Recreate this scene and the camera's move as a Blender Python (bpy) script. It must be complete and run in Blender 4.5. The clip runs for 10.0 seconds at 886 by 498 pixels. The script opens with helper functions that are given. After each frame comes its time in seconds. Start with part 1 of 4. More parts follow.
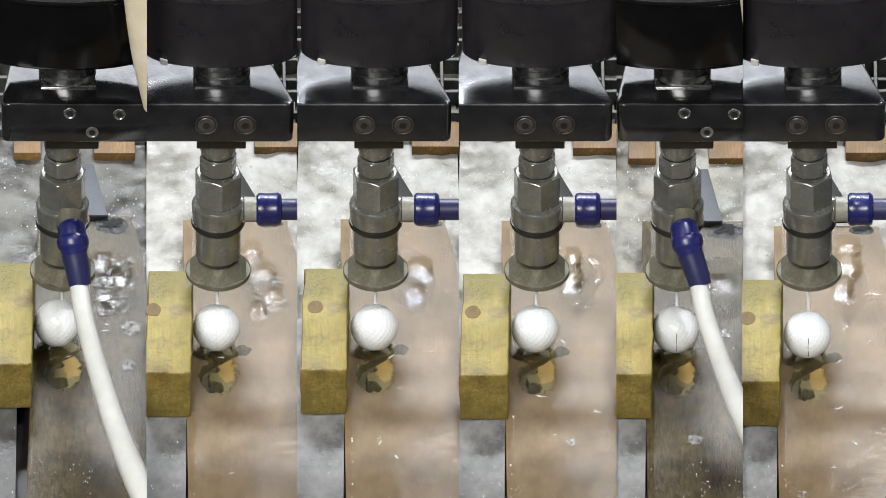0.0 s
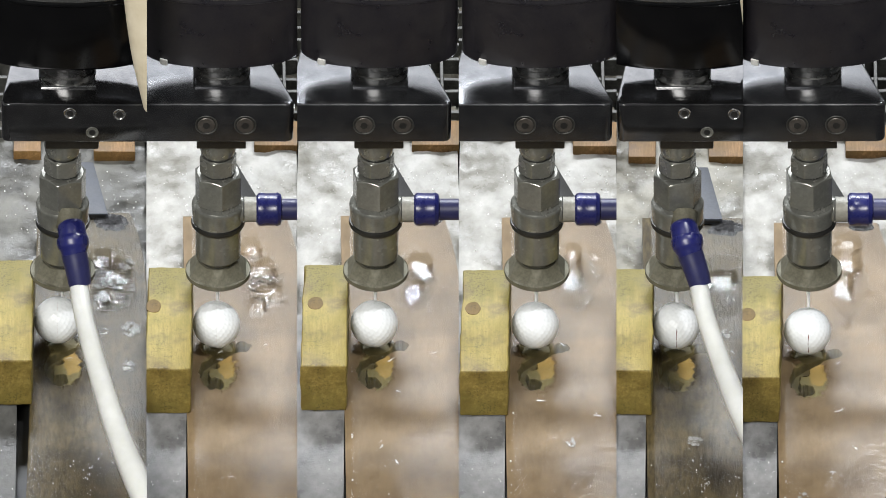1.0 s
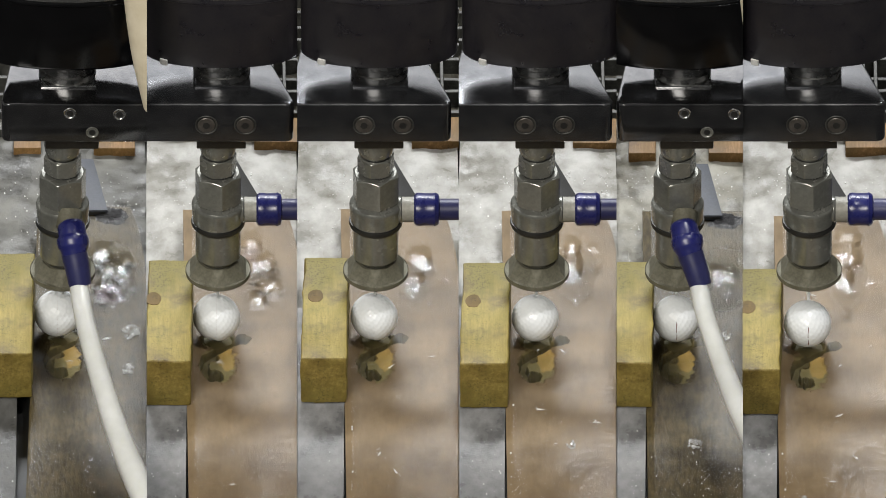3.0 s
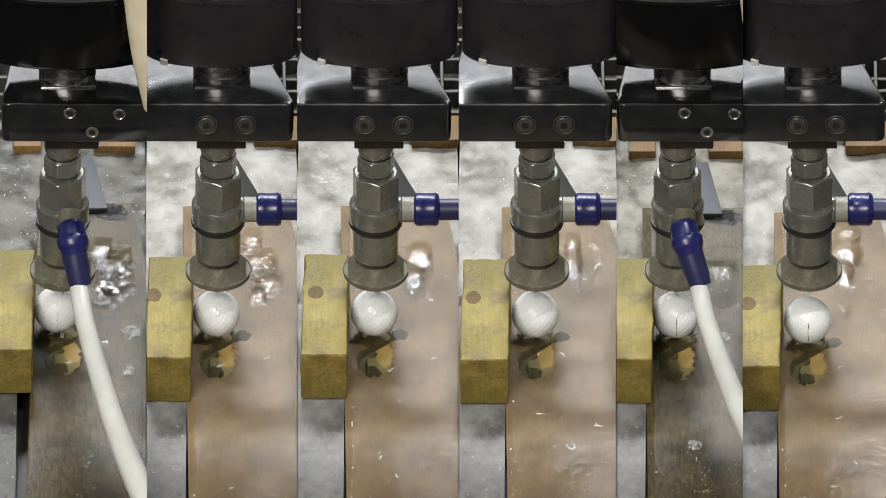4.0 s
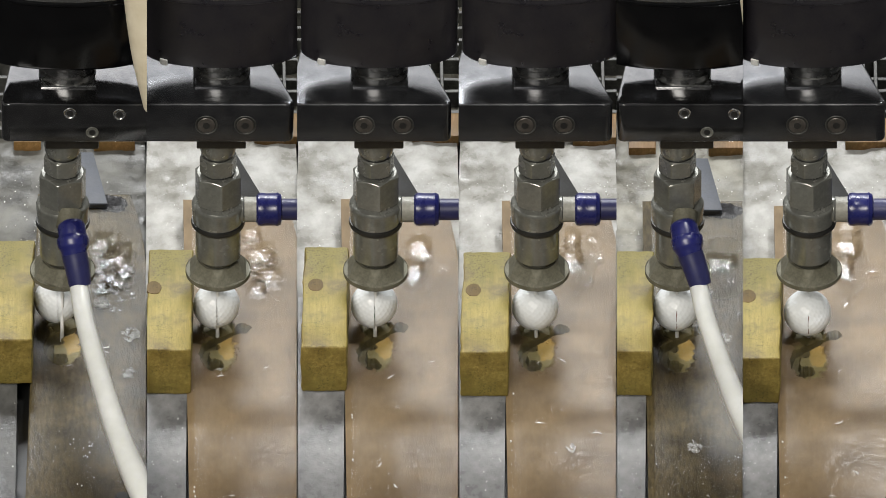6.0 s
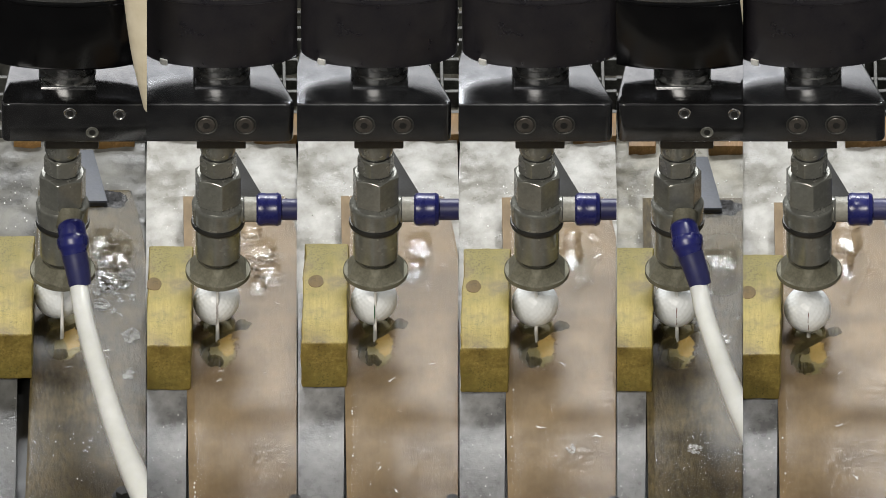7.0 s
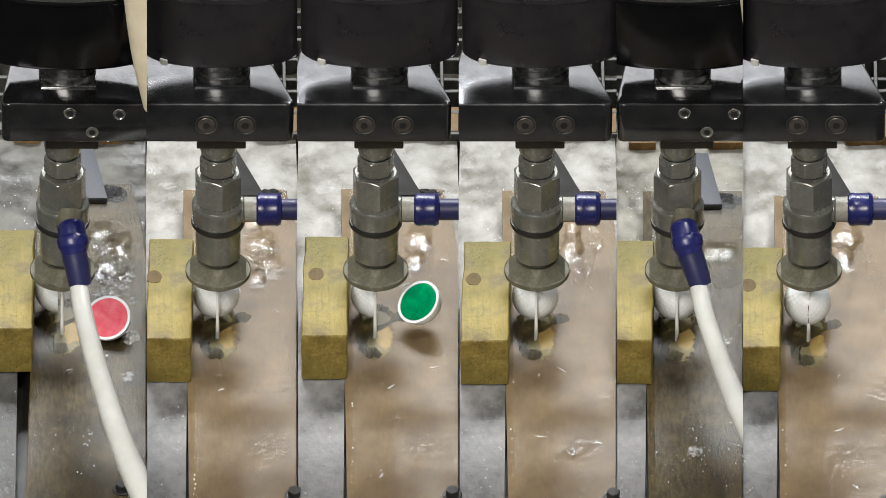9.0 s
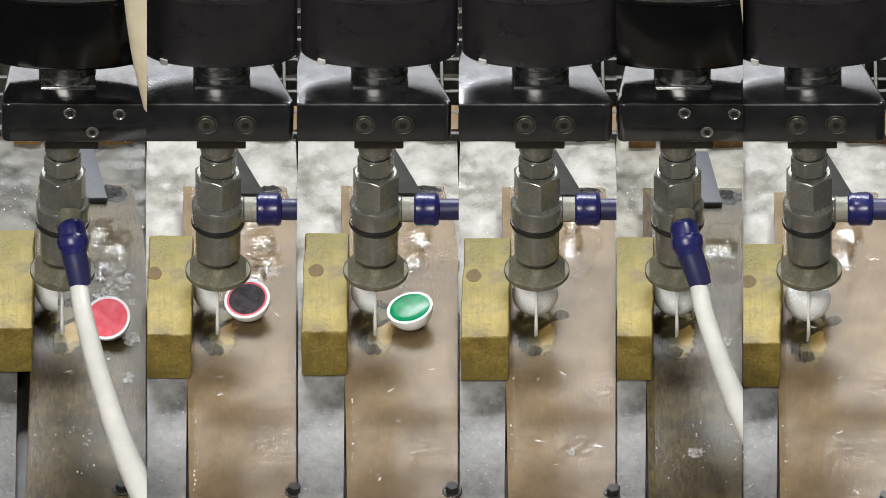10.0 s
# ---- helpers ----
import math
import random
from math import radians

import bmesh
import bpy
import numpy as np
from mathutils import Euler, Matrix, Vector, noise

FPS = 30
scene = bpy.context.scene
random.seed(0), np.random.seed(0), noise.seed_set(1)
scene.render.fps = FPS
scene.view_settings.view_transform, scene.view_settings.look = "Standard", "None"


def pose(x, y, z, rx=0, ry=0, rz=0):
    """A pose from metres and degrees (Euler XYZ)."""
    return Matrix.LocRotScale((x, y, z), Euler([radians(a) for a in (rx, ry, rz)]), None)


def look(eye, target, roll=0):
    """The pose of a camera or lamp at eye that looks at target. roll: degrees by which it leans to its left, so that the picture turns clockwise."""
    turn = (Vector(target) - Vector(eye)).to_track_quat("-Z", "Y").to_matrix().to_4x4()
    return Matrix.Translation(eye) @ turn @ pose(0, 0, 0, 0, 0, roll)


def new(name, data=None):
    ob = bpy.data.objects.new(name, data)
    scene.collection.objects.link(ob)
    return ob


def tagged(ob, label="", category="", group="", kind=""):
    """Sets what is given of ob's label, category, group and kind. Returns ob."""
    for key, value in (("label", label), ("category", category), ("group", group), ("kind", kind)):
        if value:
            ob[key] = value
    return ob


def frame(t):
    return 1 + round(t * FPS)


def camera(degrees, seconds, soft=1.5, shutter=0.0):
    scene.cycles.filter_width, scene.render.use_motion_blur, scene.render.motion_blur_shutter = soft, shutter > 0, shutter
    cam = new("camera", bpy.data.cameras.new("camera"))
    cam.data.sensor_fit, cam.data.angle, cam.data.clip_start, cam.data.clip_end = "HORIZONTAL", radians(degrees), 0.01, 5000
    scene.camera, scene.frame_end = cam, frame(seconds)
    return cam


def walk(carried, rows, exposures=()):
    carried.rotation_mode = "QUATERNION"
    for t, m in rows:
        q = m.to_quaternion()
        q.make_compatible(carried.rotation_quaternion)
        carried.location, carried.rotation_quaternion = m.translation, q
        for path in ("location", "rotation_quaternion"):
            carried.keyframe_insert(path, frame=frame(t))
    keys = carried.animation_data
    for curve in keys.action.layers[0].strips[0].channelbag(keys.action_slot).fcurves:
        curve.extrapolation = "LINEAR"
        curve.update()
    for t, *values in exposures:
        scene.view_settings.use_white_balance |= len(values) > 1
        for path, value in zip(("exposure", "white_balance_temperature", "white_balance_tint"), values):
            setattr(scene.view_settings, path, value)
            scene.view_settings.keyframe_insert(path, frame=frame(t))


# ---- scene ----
# A row of six cutting stations of a water-jet machine, seen by one fixed long lens.
# Plan unit: U metres (about half a millimetre); a golf ball is 84 units across.
U = 0.000508
TILT = radians(36)          # the lens looks down by this much
S, C = math.sin(TILT), math.cos(TILT)

AWAY = 3.4                  # metres from the eye to the middle nozzle
cam = camera(math.degrees(2 * math.atan(784 * U / AWAY)), 10.0, soft=0.85)
EYE = (0, -AWAY * C, AWAY * S)
walk(cam, [(0, look(EYE, (0, 0, 0))), (10, look(EYE, (0, 0, 0)))],
     exposures=[(0, 0.22, 6050, 10), (0.8, 0.22, 6050, 10), (1.6, 0.13, 6080, 10), (2.0, -0.13, 6250, 10), (2.7, -0.13, 6250, 10), (4, -0.07, 6280, 10), (5, -0.08, 6280, 10), (8, -0.03, 6280, 10), (10, 0.08, 6280, 10)])

# ---- light: hall lamps and the tall window strip behind the machine ----
world = bpy.data.worlds.new("hall_air")
world.use_nodes = True
world.node_tree.nodes["Background"].inputs[0].default_value = (0.75, 0.8, 0.85, 1)
world.node_tree.nodes["Background"].inputs[1].default_value = 0.3
scene.world = world


def area_lamp(name, eye, target, sx, sy, power, color=(1, 1, 1)):
    data = bpy.data.lights.new(name, "AREA")
    data.shape, data.size, data.size_y, data.energy, data.color = "RECTANGLE", sx, sy, power, color
    ob = new(name, data)
    ob.matrix_world = look(eye, target)
    return ob


area_lamp("hall_lamp_front", (-1.1, -3.15, 2.95), (0, 0, 0), 1.8, 1.2, 162, (1, 0.93, 0.82))
area_lamp("hall_lamp_top", (0.85, -0.52, 3.2), (0, 0, 0), 0.22, 0.22, 46, (1, 0.97, 0.93))
area_lamp("window_strip", (-0.4, 3.4, 2.45), (0, 0, 0), 3.2, 1.6, 54, (1, 0.975, 0.94))
area_lamp("panel_lamp", (0.5, 2.5, 2.8), (0, 0, 0), 1.3, 0.42, 90, (1, 1, 0.98))
area_lamp("panel_lamp", (-0.9, 2.5, 2.9), (0, 0, 0), 1.3, 0.42, 84, (1, 1, 0.98))


# ---- materials ----
class Mat:
    """A small builder of node materials."""

    def __init__(self, name):
        self.m = bpy.data.materials.new(name)
        self.m.use_nodes = True
        self.t = self.m.node_tree
        self.p = self.t.nodes["Principled BSDF"]
        self.co = self.node("ShaderNodeTexCoord").outputs["Object"]

    def node(self, kind):
        return self.t.nodes.new(kind)

    def link(self, a, b):
        self.t.links.new(a, b)

    def noise(self, scale, detail=5, stretch=None, rough=0.6):
        n = self.node("ShaderNodeTexNoise")
        n.inputs["Scale"].default_value, n.inputs["Detail"].default_value = scale, detail
        n.inputs["Roughness"].default_value = rough
        if stretch:
            mp = self.node("ShaderNodeMapping")
            mp.inputs["Scale"].default_value = stretch
            self.link(self.co, mp.inputs["Vector"])
            self.link(mp.outputs[0], n.inputs["Vector"])
        else:
            self.link(self.co, n.inputs["Vector"])
        return n.outputs["Fac"]

    def ramp(self, fac, stops):
        r = self.node("ShaderNodeValToRGB")
        e = r.color_ramp.elements
        while len(e) < len(stops):
            e.new(0.5)
        for i, (pos, col) in enumerate(stops):
            e[i].position = pos
            e[i].color = (*col, 1) if len(col) == 3 else (col[0], col[0], col[0], 1)
        self.link(fac, r.inputs["Fac"])
        return r.outputs["Color"]

    def mix(self, fac, a, b, mode="MIX"):
        n = self.node("ShaderNodeMix")
        n.data_type, n.blend_type = "RGBA", mode
        if isinstance(fac, float):
            n.inputs[0].default_value = fac
        else:
            self.link(fac, n.inputs[0])
        for s, v in ((6, a), (7, b)):
            if isinstance(v, tuple):
                n.inputs[s].default_value = (*v, 1)
            else:
                self.link(v, n.inputs[s])
        return n.outputs[2]

    def bump(self, fac, strength, dist=0.001, normal=None):
        b = self.node("ShaderNodeBump")
        b.inputs["Strength"].default_value, b.inputs["Distance"].default_value = strength, dist
        self.link(fac, b.inputs["Height"])
        if normal:
            self.link(normal, b.inputs["Normal"])
        self.link(b.outputs[0], self.p.inputs["Normal"])
        return b.outputs[0]

    def put(self, **kw):
        names = dict(color="Base Color", rough="Roughness", metal="Metallic", coat="Coat Weight", spec="Specular IOR Level",
                     sub="Subsurface Weight", coat_rough="Coat Roughness")
        for k, v in kw.items():
            s = self.p.inputs[names[k]]
            if isinstance(v, tuple):
                s.default_value = (*v, 1)
            elif isinstance(v, (int, float)):
                s.default_value = v
            else:
                self.link(v, s)
        return self


def machined(name, dark, light, metal, rough0, rough1, spots=0.3, grain=0.15):
    m = Mat(name)
    n1, n2 = m.noise(60), m.noise(430, 3)
    col = m.ramp(n1, [(0.3, dark), (0.7, light)])
    col = m.mix(spots * 1.0, col, m.ramp(n2, [(0.35, (0.3,)), (0.65, (1.0,))]), "MULTIPLY")
    m.put(color=col, metal=metal, rough=m.ramp(n1, [(0.3, (rough0,)), (0.7, (rough1,))]))
    m.bump(n2, grain, 0.0003)
    return m.m


M_PLATE = machined("black_oxide_steel", (0.07, 0.072, 0.079), (0.115, 0.117, 0.122), 0.9, 0.16, 0.25, 0.12, 0.03)
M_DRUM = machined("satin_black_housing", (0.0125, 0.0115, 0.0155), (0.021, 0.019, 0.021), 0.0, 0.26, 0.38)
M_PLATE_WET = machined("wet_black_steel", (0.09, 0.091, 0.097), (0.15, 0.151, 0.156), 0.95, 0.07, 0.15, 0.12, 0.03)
# copy of M_DRUM for the front bays, shade put into its colour
M_DRUM_SHADED = machined("shaded_black_housing", (0.001, 0.001, 0.0015), (0.003, 0.003, 0.0035), 0.0, 0.12, 0.2)
M_DRUM_SHADED.node_tree.nodes["Principled BSDF"].inputs["Specular IOR Level"].default_value = 0.36
M_STEEL = machined("wet_grey_steel", (0.165, 0.168, 0.152), (0.255, 0.258, 0.235), 0.5, 0.17, 0.3, 0.2)
M_SHIELD = machined("scoured_shield", (0.11, 0.105, 0.076), (0.2, 0.192, 0.148), 0.12, 0.5, 0.62, 0.3)
M_SHIELD.node_tree.nodes["Principled BSDF"].inputs["Specular IOR Level"].default_value = 0.12
M_NECK = machined("turned_steel", (0.24, 0.24, 0.237), (0.36, 0.36, 0.353), 1.0, 0.2, 0.32, 0.3)
M_CHROME = machined("polished_steel", (0.45, 0.45, 0.45), (0.65, 0.65, 0.64), 1.0, 0.12, 0.25, 0.15)
M_BRONZE = machined("dull_collar", (0.02, 0.018, 0.015), (0.045, 0.04, 0.032), 0.4, 0.3, 0.5)
M_STRIP = machined("blue_grey_strip", (0.035, 0.039, 0.05), (0.065, 0.072, 0.09), 0.1, 0.5, 0.65)
M_RUBBER = machined("black_rubber", (0.008, 0.008, 0.008), (0.018, 0.018, 0.017), 0.0, 0.35, 0.5)
M_SLAT = machined("worn_slat", (0.03, 0.03, 0.028), (0.11, 0.11, 0.1), 0.4, 0.35, 0.6, 0.5)
M_SCREW = machined("oiled_screw_steel", (0.07, 0.062, 0.055), (0.13, 0.118, 0.105), 0.5, 0.3, 0.5, 0.4)
M_BLUE = machined("blue_plastic", (0.008, 0.01, 0.075), (0.014, 0.016, 0.12), 0.0, 0.22, 0.35, 0.15)
M_NAVY = machined("navy_hose", (0.012, 0.013, 0.06), (0.018, 0.02, 0.09), 0.0, 0.35, 0.5, 0.15)
M_TAN = machined("knurled_nut", (0.27, 0.265, 0.23), (0.38, 0.37, 0.325), 0.12, 0.45, 0.6)
M_CRUST = machined("pitted_crust", (0.012, 0.012, 0.013), (0.055, 0.054, 0.056), 0.0, 0.55, 0.8, 0.9)
M_CRUST.node_tree.nodes["Principled BSDF"].inputs["Specular IOR Level"].default_value = 0.15
M_SLAG = machined("slag_coated_iron", (0.006, 0.006, 0.006), (0.03, 0.029, 0.026), 0.0, 0.7, 0.95, 0.6)
M_CONCRETE = machined("hall_concrete", (0.025, 0.025, 0.025), (0.05, 0.049, 0.047), 0.0, 0.6, 0.9)
M_WALLS = machined("hall_paint", (0.5, 0.5, 0.48), (0.62, 0.62, 0.6), 0.0, 0.6, 0.8)
M_TANK = machined("tank_steel", (0.1, 0.1, 0.095), (0.22, 0.21, 0.2), 0.6, 0.4, 0.7)


def hose_mat():
    m = Mat("milky_hose")
    n = m.noise(40)
    m.put(color=m.ramp(n, [(0.3, (0.58, 0.59, 0.56)), (0.7, (0.68, 0.69, 0.67))]), rough=0.3, sub=0.25)
    m.p.inputs["Subsurface Radius"].default_value = (0.004, 0.004, 0.003)
    return m.m


def cream_mat():
    m = Mat("cream_hose")
    n = m.noise(50)
    m.put(color=m.ramp(n, [(0.3, (0.62, 0.55, 0.4)), (0.7, (0.74, 0.67, 0.52))]), rough=0.4)
    return m.m


def wood_mat(name, dark, mid, light, wet=0.5):
    m = Mat(name)
    grain = m.noise(110, 6, (2.6, 0.16, 2.2), 0.7)
    stain = m.noise(28, 4)
    fine = m.noise(620, 3, (1, 0.35, 1))
    col = m.ramp(grain, [(0.28, tuple(0.55 * p + 0.45 * q for p, q in zip(dark, mid))), (0.5, mid), (0.72, light)])
    # olive soaking in broad patches, brown stains, then clusters of dark mould specks
    col = m.mix(m.ramp(m.noise(17, 4, (1, 0.6, 1)), [(0.36, (0.0,)), (0.58, (0.9,))]), col, (mid[0] * 0.56, mid[1] * 0.62, mid[2] * 0.5))
    col = m.mix(m.ramp(stain, [(0.48, (0.0,)), (0.64, (0.8,))]), col, (dark[0], dark[1] * 0.97, dark[2] * 0.8))
    col = m.mix(0.18, col, m.ramp(fine, [(0.36, (0.4,)), (0.6, (1.0,))]), "MULTIPLY")
    specks = m.mix(1.0, m.ramp(m.noise(520, 4), [(0.5, (0.0,)), (0.68, (0.75,))]), m.ramp(m.noise(34, 3), [(0.48, (0.0,)), (0.6, (0.85,))]), "MULTIPLY")
    col = m.mix(specks, col, (dark[0] * 0.35, dark[1] * 0.38, dark[2] * 0.45))
    m.put(color=col, rough=m.ramp(stain, [(0.3, (0.72,)), (0.7, (0.5,))]), coat=wet * 0.15, coat_rough=0.35, spec=0.3)
    b = m.bump(grain, 0.3, 0.0006)
    m.bump(fine, 0.35, 0.0004, b)
    return m.m


M_WOOD = wood_mat("wet_pine", (0.13, 0.095, 0.022), (0.345, 0.265, 0.07), (0.5, 0.385, 0.12))
M_WOOD_END_SHADE = wood_mat("wet_pine_end_shaded", (0.12, 0.084, 0.02), (0.25, 0.18, 0.042), (0.37, 0.28, 0.08))
M_RAW = wood_mat("raw_cut_wood", (0.3, 0.2, 0.07), (0.5, 0.33, 0.11), (0.64, 0.42, 0.14), 0)
# soaked wood darkened further, the shade of the pit put into its colour
M_PITWALL = wood_mat("shaded_soaked_pit", (0.07, 0.054, 0.022), (0.15, 0.12, 0.05), (0.23, 0.185, 0.08), 0)
M_TANWOOD = wood_mat("soaked_tan_wood", (0.16, 0.12, 0.05), (0.28, 0.22, 0.1), (0.38, 0.3, 0.14), 0)
M_KNOT = wood_mat("brown_knot", (0.08, 0.047, 0.011), (0.165, 0.1, 0.025), (0.25, 0.16, 0.043), 0)
M_SCRAP = wood_mat("brown_scrap_wood", (0.1, 0.055, 0.02), (0.22, 0.12, 0.04), (0.34, 0.2, 0.08))


def plank_mat(name, dark, light, grain):
    m = Mat(name)
    n1, n2, n3 = m.noise(22, 5), m.noise(170, 2, (1.6, 0.45, 1)), m.noise(430, 2)
    col = m.ramp(n1, [(0.3, dark), (0.7, light)])
    col = m.mix(grain, col, m.ramp(n2, [(0.35, (0.45,)), (0.62, (1.0,))]), "MULTIPLY")
    col = m.mix(m.ramp(n3, [(0.7, (0.0,)), (0.76, (0.4,))]), col, (0.5, 0.47, 0.42))
    col = m.mix(0.55, col, m.ramp(m.noise(11, 4, (1.5, 0.7, 1)), [(0.36, (0.5, 0.47, 0.42)), (0.62, (1.0, 1.0, 1.0))]), "MULTIPLY")
    m.put(color=col, rough=0.5, spec=0.12)
    m.bump(n2, grain, 0.0012)
    return m.m


M_BOARD = plank_mat("mud_coated_board", (0.168, 0.119, 0.064), (0.276, 0.2, 0.112), 0.2)
M_BOARD_OLIVE = plank_mat("sodden_olive_board", (0.045, 0.034, 0.014), (0.14, 0.109, 0.053), 0.8)


def film_mat(name, mud, cover, scale, strength, ior=1.24, gloss=0.045):
    """Murky water: partly clear, partly mud, glossy on top."""
    m = Mat(name)
    swirl = m.noise(26, 5, (1.2, 0.7, 1))
    swell, chop = m.noise(scale, 2, (1.3, 0.8, 1)), m.noise(scale * 4, 0)
    patch = m.ramp(m.noise(9, 3), [(0.52, (0.03,)), (0.8, (1.0,))])
    swell, chop = m.mix(1.0, swell, patch, "MULTIPLY"), m.mix(1.0, chop, patch, "MULTIPLY")
    b = m.bump(swell, strength, 0.004)
    b = m.bump(chop, strength * 0.22, 0.001, b)
    d = m.node("ShaderNodeBsdfDiffuse")
    m.link(m.ramp(swirl, [(0.3, tuple(c * 0.75 for c in mud)), (0.7, tuple(min(1, c * 1.2) for c in mud))]), d.inputs[0])
    tr, gl = m.node("ShaderNodeBsdfTransparent"), m.node("ShaderNodeBsdfGlossy")
    gl.inputs["Roughness"].default_value = gloss
    m.link(b, gl.inputs["Normal"])
    fr = m.node("ShaderNodeFresnel")
    fr.inputs[0].default_value = ior
    m.link(b, fr.inputs["Normal"])
    m1, m2 = m.node("ShaderNodeMixShader"), m.node("ShaderNodeMixShader")
    m.link(m.ramp(swirl, [(0.32, (max(0, cover - 0.2),)), (0.62, (cover + 0.2,))]), m1.inputs[0])
    m.link(tr.outputs[0], m1.inputs[1]), m.link(d.outputs[0], m1.inputs[2])
    m.link(fr.outputs[0], m2.inputs[0]), m.link((m1 if cover > 0 else tr).outputs[0], m2.inputs[1]), m.link(gl.outputs[0], m2.inputs[2])
    m.link(m2.outputs[0], m.node("ShaderNodeOutputMaterial").inputs[0])
    for n in m.t.nodes:
        if n.type == "OUTPUT_MATERIAL" and n.name == "Material Output":
            m.t.nodes.remove(n)
    return m.m


M_FILM = film_mat("muddy_water_film", (0.33, 0.26, 0.19), 0.0, 38, 0.12, 1.28, 0.24)
M_CHOP = film_mat("choppy_water_film", (0.33, 0.26, 0.19), 0.0, 38, 0.12, 1.36, 0.06)
M_FILM_THIN = film_mat("thin_water_film", (0.16, 0.13, 0.07), 0.0, 60, 0.35, 1.27, 0.3)
M_CHOP_THIN = film_mat("choppy_thin_film", (0.16, 0.13, 0.07), 0.0, 60, 0.35, 1.36, 0.05)


def foam_mat(name, dark, light):
    m = Mat(name)
    n1, n2, n3 = m.noise(18, 5, (1.2, 0.8, 1)), m.noise(90, 5), m.noise(380, 3)
    col = m.ramp(n1, [(0.32, dark), (0.5, tuple((a + b) / 2 for a, b in zip(dark, light))), (0.64, light)])
    col = m.mix(0.16, col, m.ramp(n2, [(0.35, (0.55,)), (0.6, (1.0,))]), "MULTIPLY")
    m.put(color=col, rough=m.ramp(n1, [(0.35, (0.15,)), (0.6, (0.45,))]), spec=0.2)
    b = m.bump(n2, 0.35, 0.002)
    m.bump(n3, 0.25, 0.0005, b)
    return m.m


M_FOAM = foam_mat("churned_water", (0.14, 0.132, 0.106), (0.45, 0.44, 0.412))
M_GREYWATER = foam_mat("grey_water", (0.05, 0.05, 0.051), (0.3, 0.3, 0.3))
M_SPENT = foam_mat("spent_water", (0.065, 0.06, 0.046), (0.32, 0.305, 0.255))
M_DARKWATER = foam_mat("dark_wet_sludge", (0.02, 0.02, 0.018), (0.15, 0.147, 0.13))
M_SLATE = foam_mat("dark_wet_strip", (0.02, 0.02, 0.02), (0.13, 0.13, 0.125))


def ball_mat(name="ball_white"):
    m = Mat(name)
    n = m.noise(50)
    m.put(color=m.ramp(n, [(0.3, (0.76, 0.79, 0.81)), (0.6, (0.85, 0.88, 0.9))]), rough=0.38, coat=0.15)
    return m.m


def core_mat(name, a, b):
    m = Mat(name)
    n, n2 = m.noise(120), m.noise(430, 3)
    m.put(color=m.ramp(n, [(0.3, a), (0.7, b)]), rough=0.2, spec=0.22)
    m.bump(n2, 0.3, 0.0004)
    return m.m


M_BALL = ball_mat()
M_RED = core_mat("red_core", (0.7, 0.09, 0.13), (0.78, 0.2, 0.24))
M_GREEN = core_mat("green_core", (0.0, 0.16, 0.06), (0.002, 0.27, 0.1))
M_DARKCORE = core_mat("dark_core", (0.03, 0.03, 0.035), (0.08, 0.07, 0.08))
M_INK = core_mat("faded_ink", (0.08, 0.03, 0.03), (0.2, 0.08, 0.08))
M_JET = film_mat("jet_spray", (0.93, 0.94, 0.93), 1.1, 200, 0.3, 1.06)
M_BULGE = film_mat("glassy_water", (0.3, 0.25, 0.18), 0.0, 120, 0.12, 1.33, 0.03)
M_BUBBLE = film_mat("bubble_skin", (0.75, 0.74, 0.69), 0.03, 300, 0.2, 1.4)
# white of drops and froth, and of glints modelled as solid shapes
M_DROP_GLINT = core_mat("white_froth_and_glint", (0.8, 0.8, 0.78), (0.92, 0.92, 0.9))


# ---- mesh builders, all in plan units ----
def revolve(profile, n=48, sx=1.0, sy=1.0):
    bm = bmesh.new()
    rings = [[bm.verts.new((r * sx * math.cos(2 * math.pi * i / n), r * sy * math.sin(2 * math.pi * i / n), z)) for i in range(n)]
             for r, z in profile]
    for a, b in zip(rings, rings[1:]):
        for i in range(n):
            bm.faces.new((a[i], a[(i + 1) % n], b[(i + 1) % n], b[i]))
    bm.faces.new(rings[0][::-1])
    bm.faces.new(rings[-1])
    bmesh.ops.recalc_face_normals(bm, faces=bm.faces)
    return bm


def prism(outline, z0, z1, bevel=0.0, segments=2):
    """An upright block on an outline of (x, y)."""
    bm = bmesh.new()
    lo, hi = [bm.verts.new((x, y, z0)) for x, y in outline], [bm.verts.new((x, y, z1)) for x, y in outline]
    n = len(outline)
    for i in range(n):
        bm.faces.new((lo[i], lo[(i + 1) % n], hi[(i + 1) % n], hi[i]))
    bm.faces.new(lo[::-1]), bm.faces.new(hi)
    bmesh.ops.recalc_face_normals(bm, faces=bm.faces)
    if bevel:
        bmesh.ops.bevel(bm, geom=list(bm.edges), offset=bevel, segments=segments, affect="EDGES", profile=0.6)
    return bm


def box(x0, x1, y0, y1, z0, z1, bevel=0.0, segments=2):
    return prism([(x0, y0), (x1, y0), (x1, y1), (x0, y1)], z0, z1, bevel, segments)


def hexagon(r, turn):
    return [(r * math.cos(radians(turn + 60 * i)), r * math.sin(radians(turn + 60 * i))) for i in range(6)]


